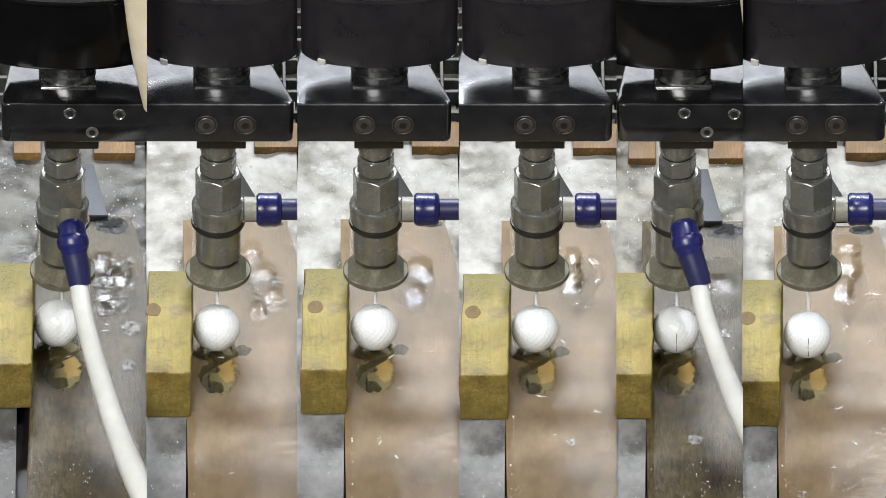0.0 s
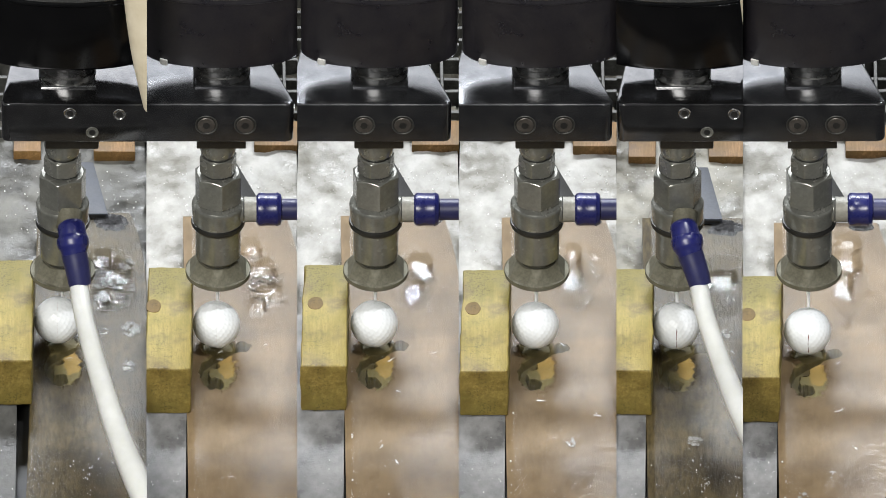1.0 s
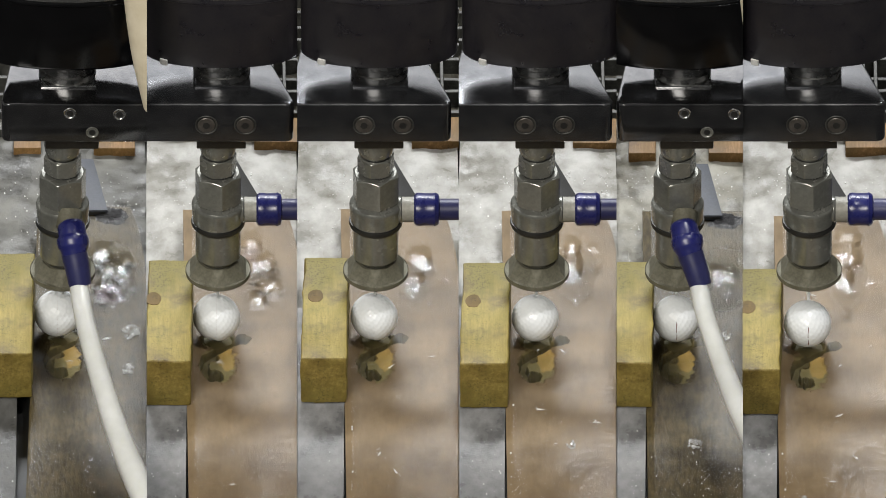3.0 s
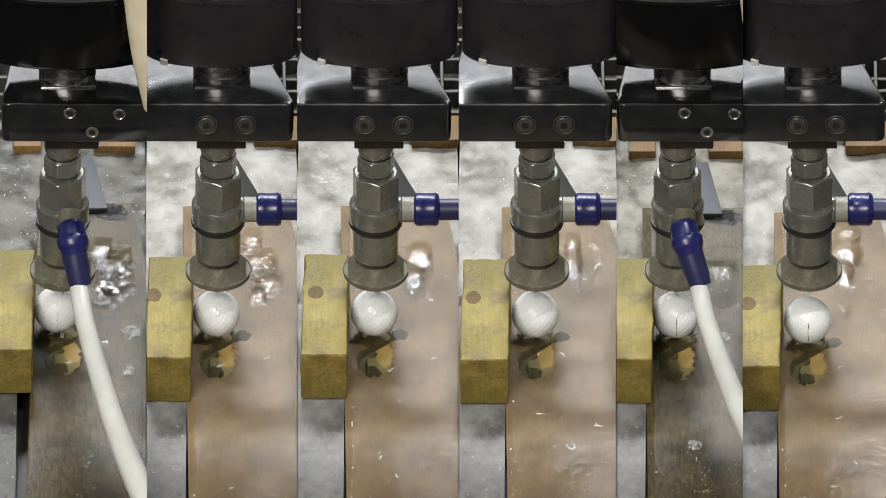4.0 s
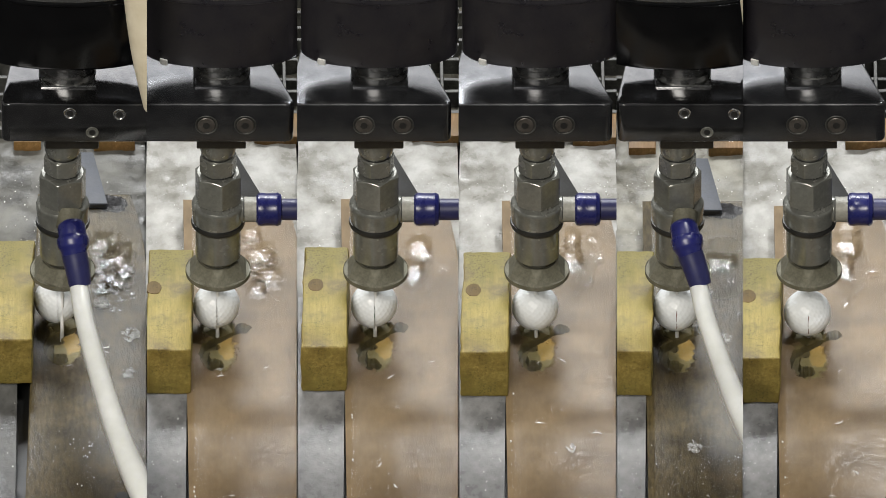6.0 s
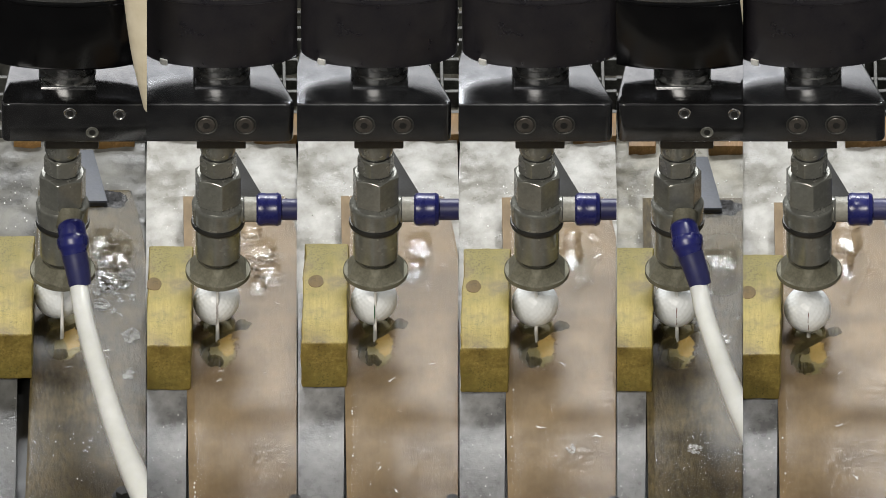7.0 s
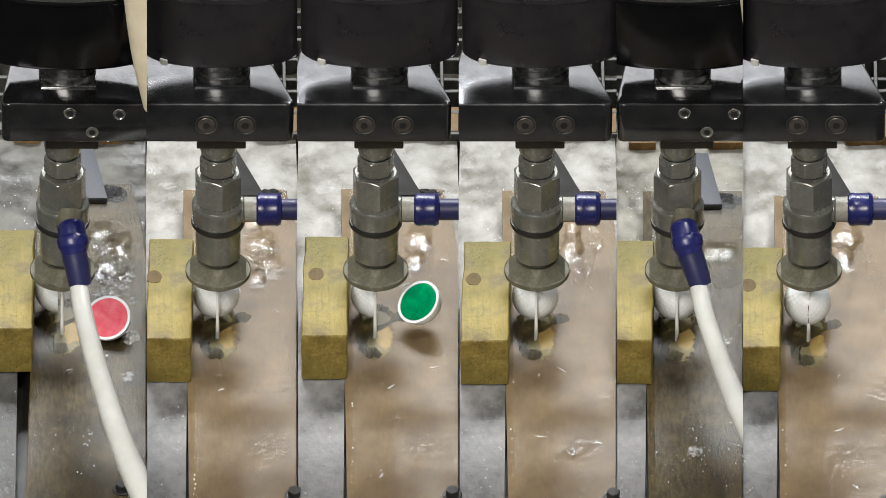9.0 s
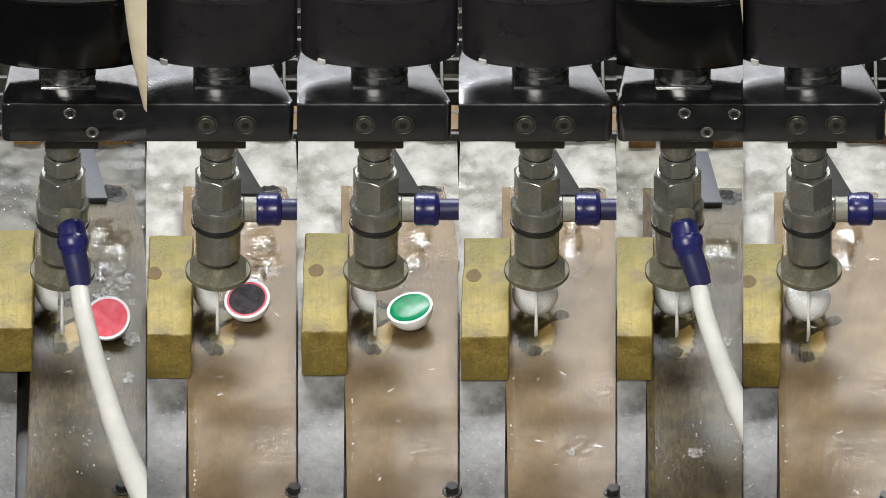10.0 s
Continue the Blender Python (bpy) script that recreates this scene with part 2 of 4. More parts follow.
def hex_nut(r, z0, z1, turn, chamfer=0.55):
    """A hexagon nut whose corners are turned off to a cone above and below, which leaves arcs on its flats."""
    bm, rings = bmesh.new(), [[] for k in range(8)]
    flat, per = r * 0.866, 12
    for i in range(6 * per):
        a = 360 / (6 * per) * i
        q = min(flat / math.cos(radians(a % 60 - 30)), r * 0.985)
        drop = chamfer * (q - flat * 0.97)
        c, d = math.cos(radians(a + turn)), math.sin(radians(a + turn))
        for k, (p, z) in enumerate(((flat * 0.6, z0), (flat * 0.97, z0), (q - 0.9, z0 + drop - 0.5), (q, z0 + drop + 0.7), (q, z1 - drop - 0.7), (q - 0.9, z1 - drop + 0.5), (flat * 0.97, z1), (flat * 0.6, z1))):
            rings[k].append(bm.verts.new((p * c, p * d, z)))
    n = 6 * per
    for a, b in zip(rings, rings[1:]):
        for i in range(n):
            bm.faces.new((a[i], a[(i + 1) % n], b[(i + 1) % n], b[i]))
    bm.faces.new(rings[0][::-1]), bm.faces.new(rings[-1])
    bmesh.ops.recalc_face_normals(bm, faces=bm.faces)
    return bm


def knurled(r, length, rows=6, n=36):
    """A short round nut along z with a diamond knurl."""
    bm = revolve([(r - 2, 0), (r, 1.5)] + [(r, 1.5 + (length - 3) * (k + 1) / rows) for k in range(rows)] + [(r - 2, length)], n)
    bm.verts.ensure_lookup_table()
    for i, v in enumerate(bm.verts):
        if n < i < n * (rows + 1) and (i // n + i % n) % 2:
            v.co.x *= 0.89
            v.co.y *= 0.89
    return bm


def tube(points, radii, n=24, per=10):
    """A round bar along smooth way points; radii go with them."""
    pts, rad = [], []
    P = [Vector(p) for p in points]
    for i in range(len(P) - 1):
        a, b, c, d = P[max(i - 1, 0)], P[i], P[i + 1], P[min(i + 2, len(P) - 1)]
        for k in range(per):
            t = k / per
            pts.append(0.5 * (2 * b + (c - a) * t + (2 * a - 5 * b + 4 * c - d) * t * t + (3 * b - a - 3 * c + d) * t ** 3))
            rad.append(radii[i] * (1 - t) + radii[i + 1] * t)
    pts.append(P[-1]), rad.append(radii[-1])
    bm = bmesh.new()
    rings = []
    for i, p in enumerate(pts):
        way = (pts[min(i + 1, len(pts) - 1)] - pts[max(i - 1, 0)]).normalized()
        side = way.cross(Vector((0.0, 0.31, 0.95))).normalized() if abs(way.z) < 0.97 else Vector((1, 0, 0))
        up = side.cross(way).normalized()
        rings.append([bm.verts.new(p + rad[i] * (side * math.cos(2 * math.pi * k / n) + up * math.sin(2 * math.pi * k / n))) for k in range(n)])
    for a, b in zip(rings, rings[1:]):
        for i in range(n):
            bm.faces.new((a[i], a[(i + 1) % n], b[(i + 1) % n], b[i]))
    bm.faces.new(rings[0][::-1]), bm.faces.new(rings[-1])
    bmesh.ops.recalc_face_normals(bm, faces=bm.faces)
    return bm


def placed(bm, m):
    bm.transform(m)
    return bm


def cut(bm, lo, hi):
    """Ends the mesh flush at the sides of its bay, which run towards the eye."""
    for x, side in ((lo, -1), (hi, 1)):
        k = x * U / AWAY
        nrm = Vector((1, -k * C, k * S)) * side
        if not any((v.co - Vector((x, 0, 0))).dot(nrm) > 0 for v in bm.verts):
            continue
        bmesh.ops.bisect_plane(bm, geom=list(bm.verts) + list(bm.edges) + list(bm.faces), plane_co=(x, 0, 0), plane_no=nrm, clear_outer=True)
        rim = [e for e in bm.edges if e.is_boundary and all(abs((v.co - Vector((x, 0, 0))).dot(nrm)) < 1e-2 for v in e.verts)]
        if rim:
            bmesh.ops.holes_fill(bm, edges=rim)
    return bm


SMOOTH = 0.42


def mesh_of(name, bm, mats):
    me = bpy.data.meshes.new(name)
    bm.transform(Matrix.Scale(U, 4))
    bm.normal_update()
    for e in bm.edges:
        e.smooth = len(e.link_faces) == 2 and e.calc_face_angle(0) < SMOOTH
    for f in bm.faces:
        f.smooth = True
    bm.to_mesh(me)
    bm.free()
    for m in (mats if isinstance(mats, (list, tuple)) else [mats]):
        me.materials.append(m)
    return me


def part(name, bm, mat, parent, label="", clip=None):
    if clip:
        cut(bm, *clip)
    if not bm.verts:
        bm.free()
        return None
    ob = new(name, mesh_of(name, bm, mat))
    ob.parent = parent
    return tagged(ob, label)


def empty(name, x, label, category, group="", y=0.0, z=0.0):
    ob = new(name)
    ob.empty_display_size = 0.01
    ob.location = (x * U, y * U, z * U)
    return tagged(ob, label, category, group)


def rough_sheet(x0, x1, y0, y1, step, height, skirt=None, fine=None):
    """A sheet over a grid whose height is a function of x and y; skirt: the height its sides go down to."""
    nx, ny = max(2, round((x1 - x0) / step)), max(2, round((y1 - y0) / step))
    xs, ys = np.linspace(x0, x1, nx + 1), np.linspace(y0, y1, ny + 1)
    if fine:                                # (x0, x1, y0, y1, step) of a finer patch
        xs = np.concatenate([xs[xs < fine[0]], np.arange(fine[0], fine[1], fine[4]), xs[xs >= fine[1]]])
        ys = np.concatenate([ys[ys < fine[2]], np.arange(fine[2], fine[3], fine[4]), ys[ys >= fine[3]]])
        nx, ny = len(xs) - 1, len(ys) - 1
    bm = bmesh.new()
    g = [[bm.verts.new(height(float(x), float(y))) for x in xs] for y in ys]
    for j in range(ny):
        for i in range(nx):
            bm.faces.new((g[j][i], g[j][i + 1], g[j + 1][i + 1], g[j + 1][i]))
    if skirt is not None:
        ring = g[0] + [r[-1] for r in g[1:]] + g[-1][-2::-1] + [r[0] for r in g[-2:0:-1]]
        low = [bm.verts.new((v.co.x, v.co.y, skirt)) for v in ring]
        for i in range(len(ring)):
            k = (i + 1) % len(ring)
            bm.faces.new((ring[k], ring[i], low[i], low[k]))
        bm.faces.new(low[::-1])
    return bm


# ---- the stations: bay sides, cutting axis, kind and offset of the work ----
BAYS = [
    dict(lo=-40, hi=259.5, ax=111, kind="front", dy=-8, block=(-30, 57, -7), core=("red", M_RED)),
    dict(lo=259.5, hi=526, ax=386, kind="side", dy=0, block=(259, 338, 0), core=("dark", M_DARKCORE)),
    dict(lo=526, hi=812, ax=665, kind="side", dy=-1, block=(534, 614, -4), core=("green", M_GREEN)),
    dict(lo=812, hi=1091, ax=950, kind="side", dy=2, block=(816, 900, 2), core=None),
    dict(lo=1091, hi=1314.5, ax=1199, kind="front", dy=3, block=(1070, 1154, 0), core=None),
    dict(lo=1314.5, hi=1610, ax=1432, kind="side", dy=12, block=(1300, 1381, 3), core=None),
]
Z_BOARD, Z_FLOOR = -185.0, -230.0
MIDDLE = 784                # the plan of the row is drawn from its left end; this is its middle
SPEED = 10.9                # units per second at which the work creeps away under the head
for b in BAYS:
    b["x"] = b["ax"] - MIDDLE                  # axis in the world
    b["clip"] = (b["lo"] - b["ax"], b["hi"] - b["ax"])
    b["y0"] = -b["dy"] / S                  # work offset along y
    # the stations stand in a shallow fan, each one square to the eye
    b["turn"] = (Matrix.Translation((b["x"] * U, 0, 0)) @ Matrix.Rotation(-math.atan(b["x"] * U / AWAY), 4, Vector((0, S, C)))
                 @ Matrix.Translation((-b["x"] * U, 0, 0)))


def bay_of(ob):
    """The bay in which a thing's origin lies."""
    x = ob.location.x / U + MIDDLE
    return min(BAYS, key=lambda b: max(b["lo"] - x, x - b["hi"]))


MOVING = []                                 # (object, rest place, units travelled per second, time at which it stops)


def creep(ob, bay, rate=SPEED):
    MOVING.append((ob, ob.location.copy(), rate, 9.4 if bay is BAYS[0] else 10.0))
    return ob


# ---- hall and tank ----
def slab(name, x0, x1, y0, y1, z0, z1, mat, label, category):
    bm = box(x0 / U, x1 / U, y0 / U, y1 / U, z0 / U, z1 / U)
    ob = new(name, mesh_of(name, bm, mat))
    return tagged(ob, label, category, kind="structure")


slab("floor", -5, 5, -5.5, 5, -1.1, -1.0, M_CONCRETE, "worn dark concrete workshop floor", "floor")
slab("wall_north", -5, 5, 5, 5.2, -1.0, 4.2, M_WALLS, "plain pale painted workshop wall", "wall")
slab("wall_south", -5, 5, -5.7, -5.5, -1.0, 4.2, M_WALLS, "plain pale painted workshop wall", "wall")
slab("wall_west", -5.2, -5, -5.5, 5, -1.0, 4.2, M_WALLS, "plain pale painted workshop wall", "wall")
slab("wall_east", 5, 5.2, -5.5, 5, -1.0, 4.2, M_WALLS, "plain pale painted workshop wall", "wall")
slab("ceiling", -5, 5, -5.5, 5, 4.2, 4.4, M_WALLS, "plain pale workshop ceiling", "ceiling")


def catch_tank():
    ob = empty("water_tank", 0, "wide grey steel catcher tank full of churned water", "tank")
    x0, x1, y0, y1 = -900, 900, -800, 1300
    z = Z_FLOOR
    part("bottom", box(x0, x1, y0, y1, z - 600, z - 590), M_TANK, ob)
    for a in ((x0 - 12, x0, y0, y1), (x1, x1 + 12, y0, y1), (x0 - 12, x1 + 12, y0 - 12, y0), (x0 - 12, x1 + 12, y1, y1 + 12)):
        part("side_wall", box(*a, z - 1738, z + 30), M_TANK, ob)
    return ob


catch_tank()


def churn(x, y, z, amp, scale, seed):
    v = Vector((x * scale + seed, y * scale * 0.8, seed * 1.7))
    return z + amp * (noise.noise(v) + 0.5 * noise.noise(v * 2.3) + 0.25 * noise.noise(v * 5.1))


WATERS = []


def tank_water(b):
    """Churned water of one bay; it drifts towards the near end."""
    n = BAYS.index(b)
    lo, hi = (-899 if n == 0 else b["lo"] - MIDDLE), (899 if n == 5 else b["hi"] - MIDDLE)
    bm = rough_sheet(lo - 12, hi + 12, -719, 815, 10, lambda x, y: (x, y, churn(x, y, Z_FLOOR - 8, 7, 0.018, 3.0 + n * 11)))
    bm.transform(Matrix.Translation((-b["x"], 0, 0)))
    cut(bm, lo - b["x"], hi - b["x"])
    ob = new("water", mesh_of("water", bm, M_DARKWATER if n == 0 else M_SPENT if b["kind"] == "front" else M_FOAM))
    tagged(ob, "greyish splashed water in the catcher tank" if b["kind"] == "front" else "churned whitish foaming water in the catcher tank", "water", kind="structure")
    ob.location.x = b["x"] * U
    WATERS.append(ob)


for b in BAYS:
    tank_water(b)
back = rough_sheet(-899, 899, 816, 1290, 14, lambda x, y: (x, y, churn(x, y, Z_FLOOR - 24, 6, 0.02, 91.0)))
tagged(new("back_water", mesh_of("back_water", back, M_SPENT)), "dark still water under the slat grating", "water", kind="structure")


# ---- work under the head ----
def board_x(n, x, y):
    """Where a board's breadth lies at the length y: its left side leans, its far right corner is cut back."""
    k = min(1, max(0, (y + 700) / 1052))
    if x < -20:
        x += (20 if n == 0 else -20) * k * min(1, (-20 - x) / 20)
    if x > 100:
        x -= 33 * k ** 8 * (x - 100) / 58
    return x


def board(b):
    """The sodden board with the routed pit and the ragged old cuts in it."""
    n = BAYS.index(b)
    y_lo, y_hi = -700.0, 352.0
    # a routed channel that curls round a raw plateau, and two round holes in it
    way = [(46, -54), (22, -66), (-2, -84), (-20, -102), (-25, -124), (-22, -146)]
    holes = [(44, -54, 12, 40), (-8, -104, 9, 46), (-7, -156, 15, 44), (0, -48, 28, 10)]

    def pit(x, y):
        """Depth of the routed work at a place, and whether it is the raw plateau."""
        wob = 1 + 0.22 * noise.noise(Vector((x * 0.09, y * 0.09, n * 4.0))) + 0.1 * noise.noise(Vector((x * 0.3, y * 0.3, n * 2.0)))
        edge = lambda d: min(1, max(0, (1.15 - d) / 0.25))
        flat = 4.5 * edge(math.hypot((x - 1) / 30, (y + 120) / 56) / wob)
        deep = max(hd * edge(math.hypot(x - hx, y - hy) / (hr * wob)) for hx, hy, hr, hd in holes)
        for (ax, ay), (bx, by) in zip(way, way[1:]):
            k = min(1, max(0, ((x - ax) * (bx - ax) + (y - ay) * (by - ay)) / ((bx - ax) ** 2 + (by - ay) ** 2)))
            deep = max(deep, 20 * edge(math.hypot(x - ax - k * (bx - ax), y - ay - k * (by - ay)) / (7.5 * wob)))
        return max(flat, deep), math.hypot((x - 17) / 17, (y + 106) / 34) < wob and deep < 3
    left = -66 if n == 0 else -38

    def height(x, y):
        x = board_x(n, x, y)
        z = churn(x, y, Z_BOARD, 1.0, 0.014, n * 5.0)
        if -60 < x < 75 and -190 < y < -15:
            z -= pit(x, y)[0]
        if y > y_hi - 6:
            z -= 3
        return (x, y, z)

    ob = empty("board", b["x"], "sodden grey-brown board with a routed orange pit", "board", "boards under the cutting heads", y=b["y0"])
    bm = rough_sheet(left, 158, y_lo, y_hi, 6, height, Z_BOARD - 72, (-46, 72, -186, -18, 1.5))
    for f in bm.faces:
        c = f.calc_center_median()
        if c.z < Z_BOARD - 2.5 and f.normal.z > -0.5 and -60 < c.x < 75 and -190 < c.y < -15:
            # deeper than 6 the walls take the wood with the painted shade
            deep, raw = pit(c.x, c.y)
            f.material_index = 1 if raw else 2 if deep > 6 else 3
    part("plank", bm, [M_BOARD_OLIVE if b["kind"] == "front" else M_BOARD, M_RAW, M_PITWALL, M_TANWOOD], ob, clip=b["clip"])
    ya, xa = (286, 54) if b["kind"] == "front" else (322, 70)
    cx, cy, rx, ry = (xa + 126) / 2, (ya + 346) / 2, (126 - xa) / 2, (346 - ya) / 2

    def crust(x, y):
        d = math.hypot((x - cx) / rx, (y - cy) / ry) / (1 + 0.3 * noise.noise(Vector((x * 0.06, y * 0.06, n * 3.1))))
        return (x, y, Z_BOARD - 4 + 11 * max(0, 1 - d ** 4) + 3.2 * noise.noise(Vector((x * 0.12, y * 0.12, n * 3.1))) + 1.6 * noise.noise(Vector((x * 0.4, y * 0.4, n))))

    end = rough_sheet(xa - 4, 130, ya - 4, 350, 2, crust, Z_BOARD - 8)
    part("weld_crust", end, M_CRUST, ob, "dark pitted crust at the far end", clip=b["clip"])
    return creep(ob, b)


def end_bolt(b):
    """A wet black bolt head near the near end of the board."""
    x = 101 if b["ax"] < 200 else 130
    ob = empty("clamp_bolt", b["x"] + x, "wet black steel clamp bolt on the board", "bolt", "clamp bolts", y=b["y0"] - 560, z=Z_BOARD)
    clip = (b["clip"][0] - x, b["clip"][1] - x)
    part("washer", revolve([(16, -1), (17, 0), (17, 3), (15.5, 4)], 32), M_RUBBER, ob, clip=clip)
    part("hex_head", hex_nut(12, 4, 15, 20), M_RUBBER, ob, clip=clip)
    return creep(ob, b)


def side_board(b):
    """The lower grey sheet on which the block lies."""
    ob = empty("base_strip", b["x"], "grey wet metal strip under the wooden block", "strip", "strips beside the boards", y=b["y0"])
    seed = BAYS.index(b) * 3.3
    edge = -80 if seed == 0 else -55
    bm = rough_sheet(-190, edge, -700, 40, 9, lambda x, y: (x, y, churn(x, y, Z_BOARD - 2, 1.0, 0.01, seed)), Z_BOARD - 40)
    part("sheet", bm, M_SLATE if seed == 0 else M_GREYWATER, ob, clip=b["clip"])
    return creep(ob, b)


# added black bar: it paints the shade in the gap beside the board
def gap_shade_bar(b):
    x0, x1 = (-96, -50) if b["ax"] < 200 else (-70, -25)
    ob = empty("gap_shade_bar", b["x"], "added black bar that stands in for shade in the gap between boards", "support bar", "support bars", y=b["y0"])
    part("bar", box(x0, x1, -700, 30, Z_FLOOR - 30, Z_BOARD - 40.5, 2, 1), M_RUBBER, ob, clip=b["clip"])
    return creep(ob, b)


def wood_block(b):
    x0, x1, dz = b["block"]
    x0, x1 = x0 - b["ax"], x1 - b["ax"]
    ob = empty("wood_block", b["x"], "wet yellow pine block lying beside the ball", "wood block", "pine blocks", y=b["y0"] - dz / S)
    seed = BAYS.index(b) * 7.0
    bm = box(x0, x1, -246, 52, Z_BOARD, -86, 4, 3)
    bmesh.ops.subdivide_edges(bm, edges=[e for e in bm.edges if e.calc_length() > 60], cuts=22, use_grid_fill=True)
    for v in bm.verts:
        v.co += Vector([noise.noise(v.co * 0.03 + Vector((seed, k * 9.0, 0))) * (2.4, 2.2, 0.8)[k] + noise.noise(v.co * 0.11 + Vector((seed, k * 5.0, 3))) * (1.1, 1.1, 0.5)[k] for k in range(3)])
        v.co.x += (v.co.y + 246) / 300 * 3
    bm.normal_update()
    # near end faces take a darker copy of the pine, shade painted in
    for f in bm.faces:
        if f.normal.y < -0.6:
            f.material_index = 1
    part("timber", bm, [M_WOOD, M_WOOD_END_SHADE], ob, clip=b["clip"])
    k = revolve([(14, -88), (13.5, -85.1), (9, -84.8), (4, -84.9)], 28, 1.0, 1.4)
    for v in k.verts:
        v.co.x *= 1 + 0.07 * noise.noise(v.co * 0.1 + Vector((seed, 0, 0)))
        v.co.y *= 1 + 0.09 * noise.noise(v.co * 0.08 + Vector((0, seed, 0)))
    kx = x0 + {1: 13, 3: 21}.get(BAYS.index(b), 24)
    if BAYS.index(b) in (1, 2, 3, 5):
        part("knot", placed(k, pose(kx, -65, -0.2)), M_KNOT, ob, "brown knot", clip=b["clip"])
    return creep(ob, b)


# ---- balls ----
R_BALL = 42.0


def dimpled():
    bm = bmesh.new()
    bmesh.ops.create_icosphere(bm, subdivisions=6, radius=1.0)
    n = 330
    i = np.arange(n) + 0.5
    phi, th = np.arccos(1 - 2 * i / n), math.pi * (1 + 5 ** 0.5) * i
    d = np.stack([np.cos(th) * np.sin(phi), np.sin(th) * np.sin(phi), np.cos(phi)], 1)
    co = np.array([v.co for v in bm.verts])
    near = np.arccos(np.clip((co @ d.T).max(1), -1, 1)) / 0.092
    dip = np.where(near < 1, (1 - near ** 2) * 0.48, 0)
    for v, k in zip(bm.verts, dip):
        v.co = v.co.normalized() * (R_BALL - k)
    return bm


BALL = dimpled()
BALL_Z, BALL_Y = -138.4, -48.0


def ink_line(turn):
    """A worn printed line on the front of a ball."""
    bm = bmesh.new()
    last = None
    for k in range(9):
        a = radians(-28 + 7 * k)
        w = 0.6 + 0.3 * math.sin(k * 2.1)
        pair = [bm.verts.new((s * w + math.sin(k) * 0.5, -(R_BALL + 0.1) * math.cos(a), (R_BALL + 0.1) * math.sin(a))) for s in (-1, 1)]
        pair += [bm.verts.new(v.co * 0.97) for v in pair]
        if last and k != 4:
            for i, j in ((0, 1), (1, 3), (3, 2), (2, 0)):
                bm.faces.new((last[i], last[j], pair[j], pair[i]))
        last = pair
    return placed(bm, pose(0, 0, 0, 0, 0, turn))


def whole_ball(b):
    ob = empty("golf_ball", b["x"] - 3, "white dimpled golf ball standing beside the block", "golf ball", "golf balls", y=b["y0"] + BALL_Y, z=BALL_Z)
    part("shell", BALL.copy(), M_BALL, ob)
    if b is not BAYS[3]:
        part("printed_line", ink_line(2), M_INK, ob, "faded dark red printed line")
    return creep(ob, b)


def half_ball(b, side):
    word, core = b["core"]
    ob = empty("golf_ball_half", b["x"] - 3 - (6 if b["ax"] < 200 else 0), f"cut white golf ball half with {word} core", "golf ball half", "golf ball halves", y=b["y0"] + BALL_Y, z=BALL_Z)
    bm = BALL.copy()
    bmesh.ops.bisect_plane(bm, geom=list(bm.verts) + list(bm.edges) + list(bm.faces), plane_co=(side * 0.03, 0, 0), plane_no=(-side, 0, 0), clear_outer=True)
    bmesh.ops.holes_fill(bm, edges=[e for e in bm.edges if e.is_boundary])
    part("shell", bm, M_BALL, ob)
    turn = Matrix.Rotation(radians(-90 * side), 4, "Y")
    dome = 4.0 if word == "green" else 0.4
    disc = lambda r, h, dome=dome: placed(revolve([(r, -3), (r, h)] + [(r * math.cos(radians(15 * k)), h + dome * math.sin(radians(15 * k))) for k in range(1, 6)] + [(1, h + dome)], 48), Matrix.Translation((side * 0.09, 0, 0)) @ turn)
    if word == "dark":
        part("mantle", disc(36.8, 0.066, 0.004), M_RED, ob, "thin red mantle layer")
        part("core", disc(33, 0.075), core, ob, "dark grey rubber core")
    else:
        part("core", disc(37, 0.07), core, ob, f"bright {word} rubber core")
    return ob


# ---- cutting head ----
def bolt(name, x, y, z, r, mat, label, head):
    """A screw looking out along -y: bright rim, dark recess, head (where there is one) and hexagon bore."""
    turn = Matrix.Translation((x, y, z)) @ Matrix.Rotation(radians(90), 4, "X")
    put = lambda n, bm, m, par, lab="": part(n, placed(bm, turn), m, par, lab, clip=HEAD["clip"])
    p = put(name, revolve([(r - 1, -3), (r + 1.1, 0), (r + 1.1, 0.8), (r + 0.3, 1.7), (r - 0.9, 1.4), (r - 2, 0.4), (1, 0.4)], 40), mat, HEAD["ob"], label)
    if p is None:
        return
    q = r - 1.6 if head else r * 0.55
    put("recess", revolve([(q, -1), (q, 0.7), (1, 0.7)], 36), M_RUBBER, p)
    if head:
        put("screw_head", revolve([(r * 0.82, 0), (r * 0.82, 1.4), (r * 0.76, 2.4), (1, 2.4)], 36), M_SCREW, p, "dark screw head")
        put("socket", prism(hexagon(r * 0.38, 15), 1, 2.9), M_RUBBER, p)


HEAD = {}


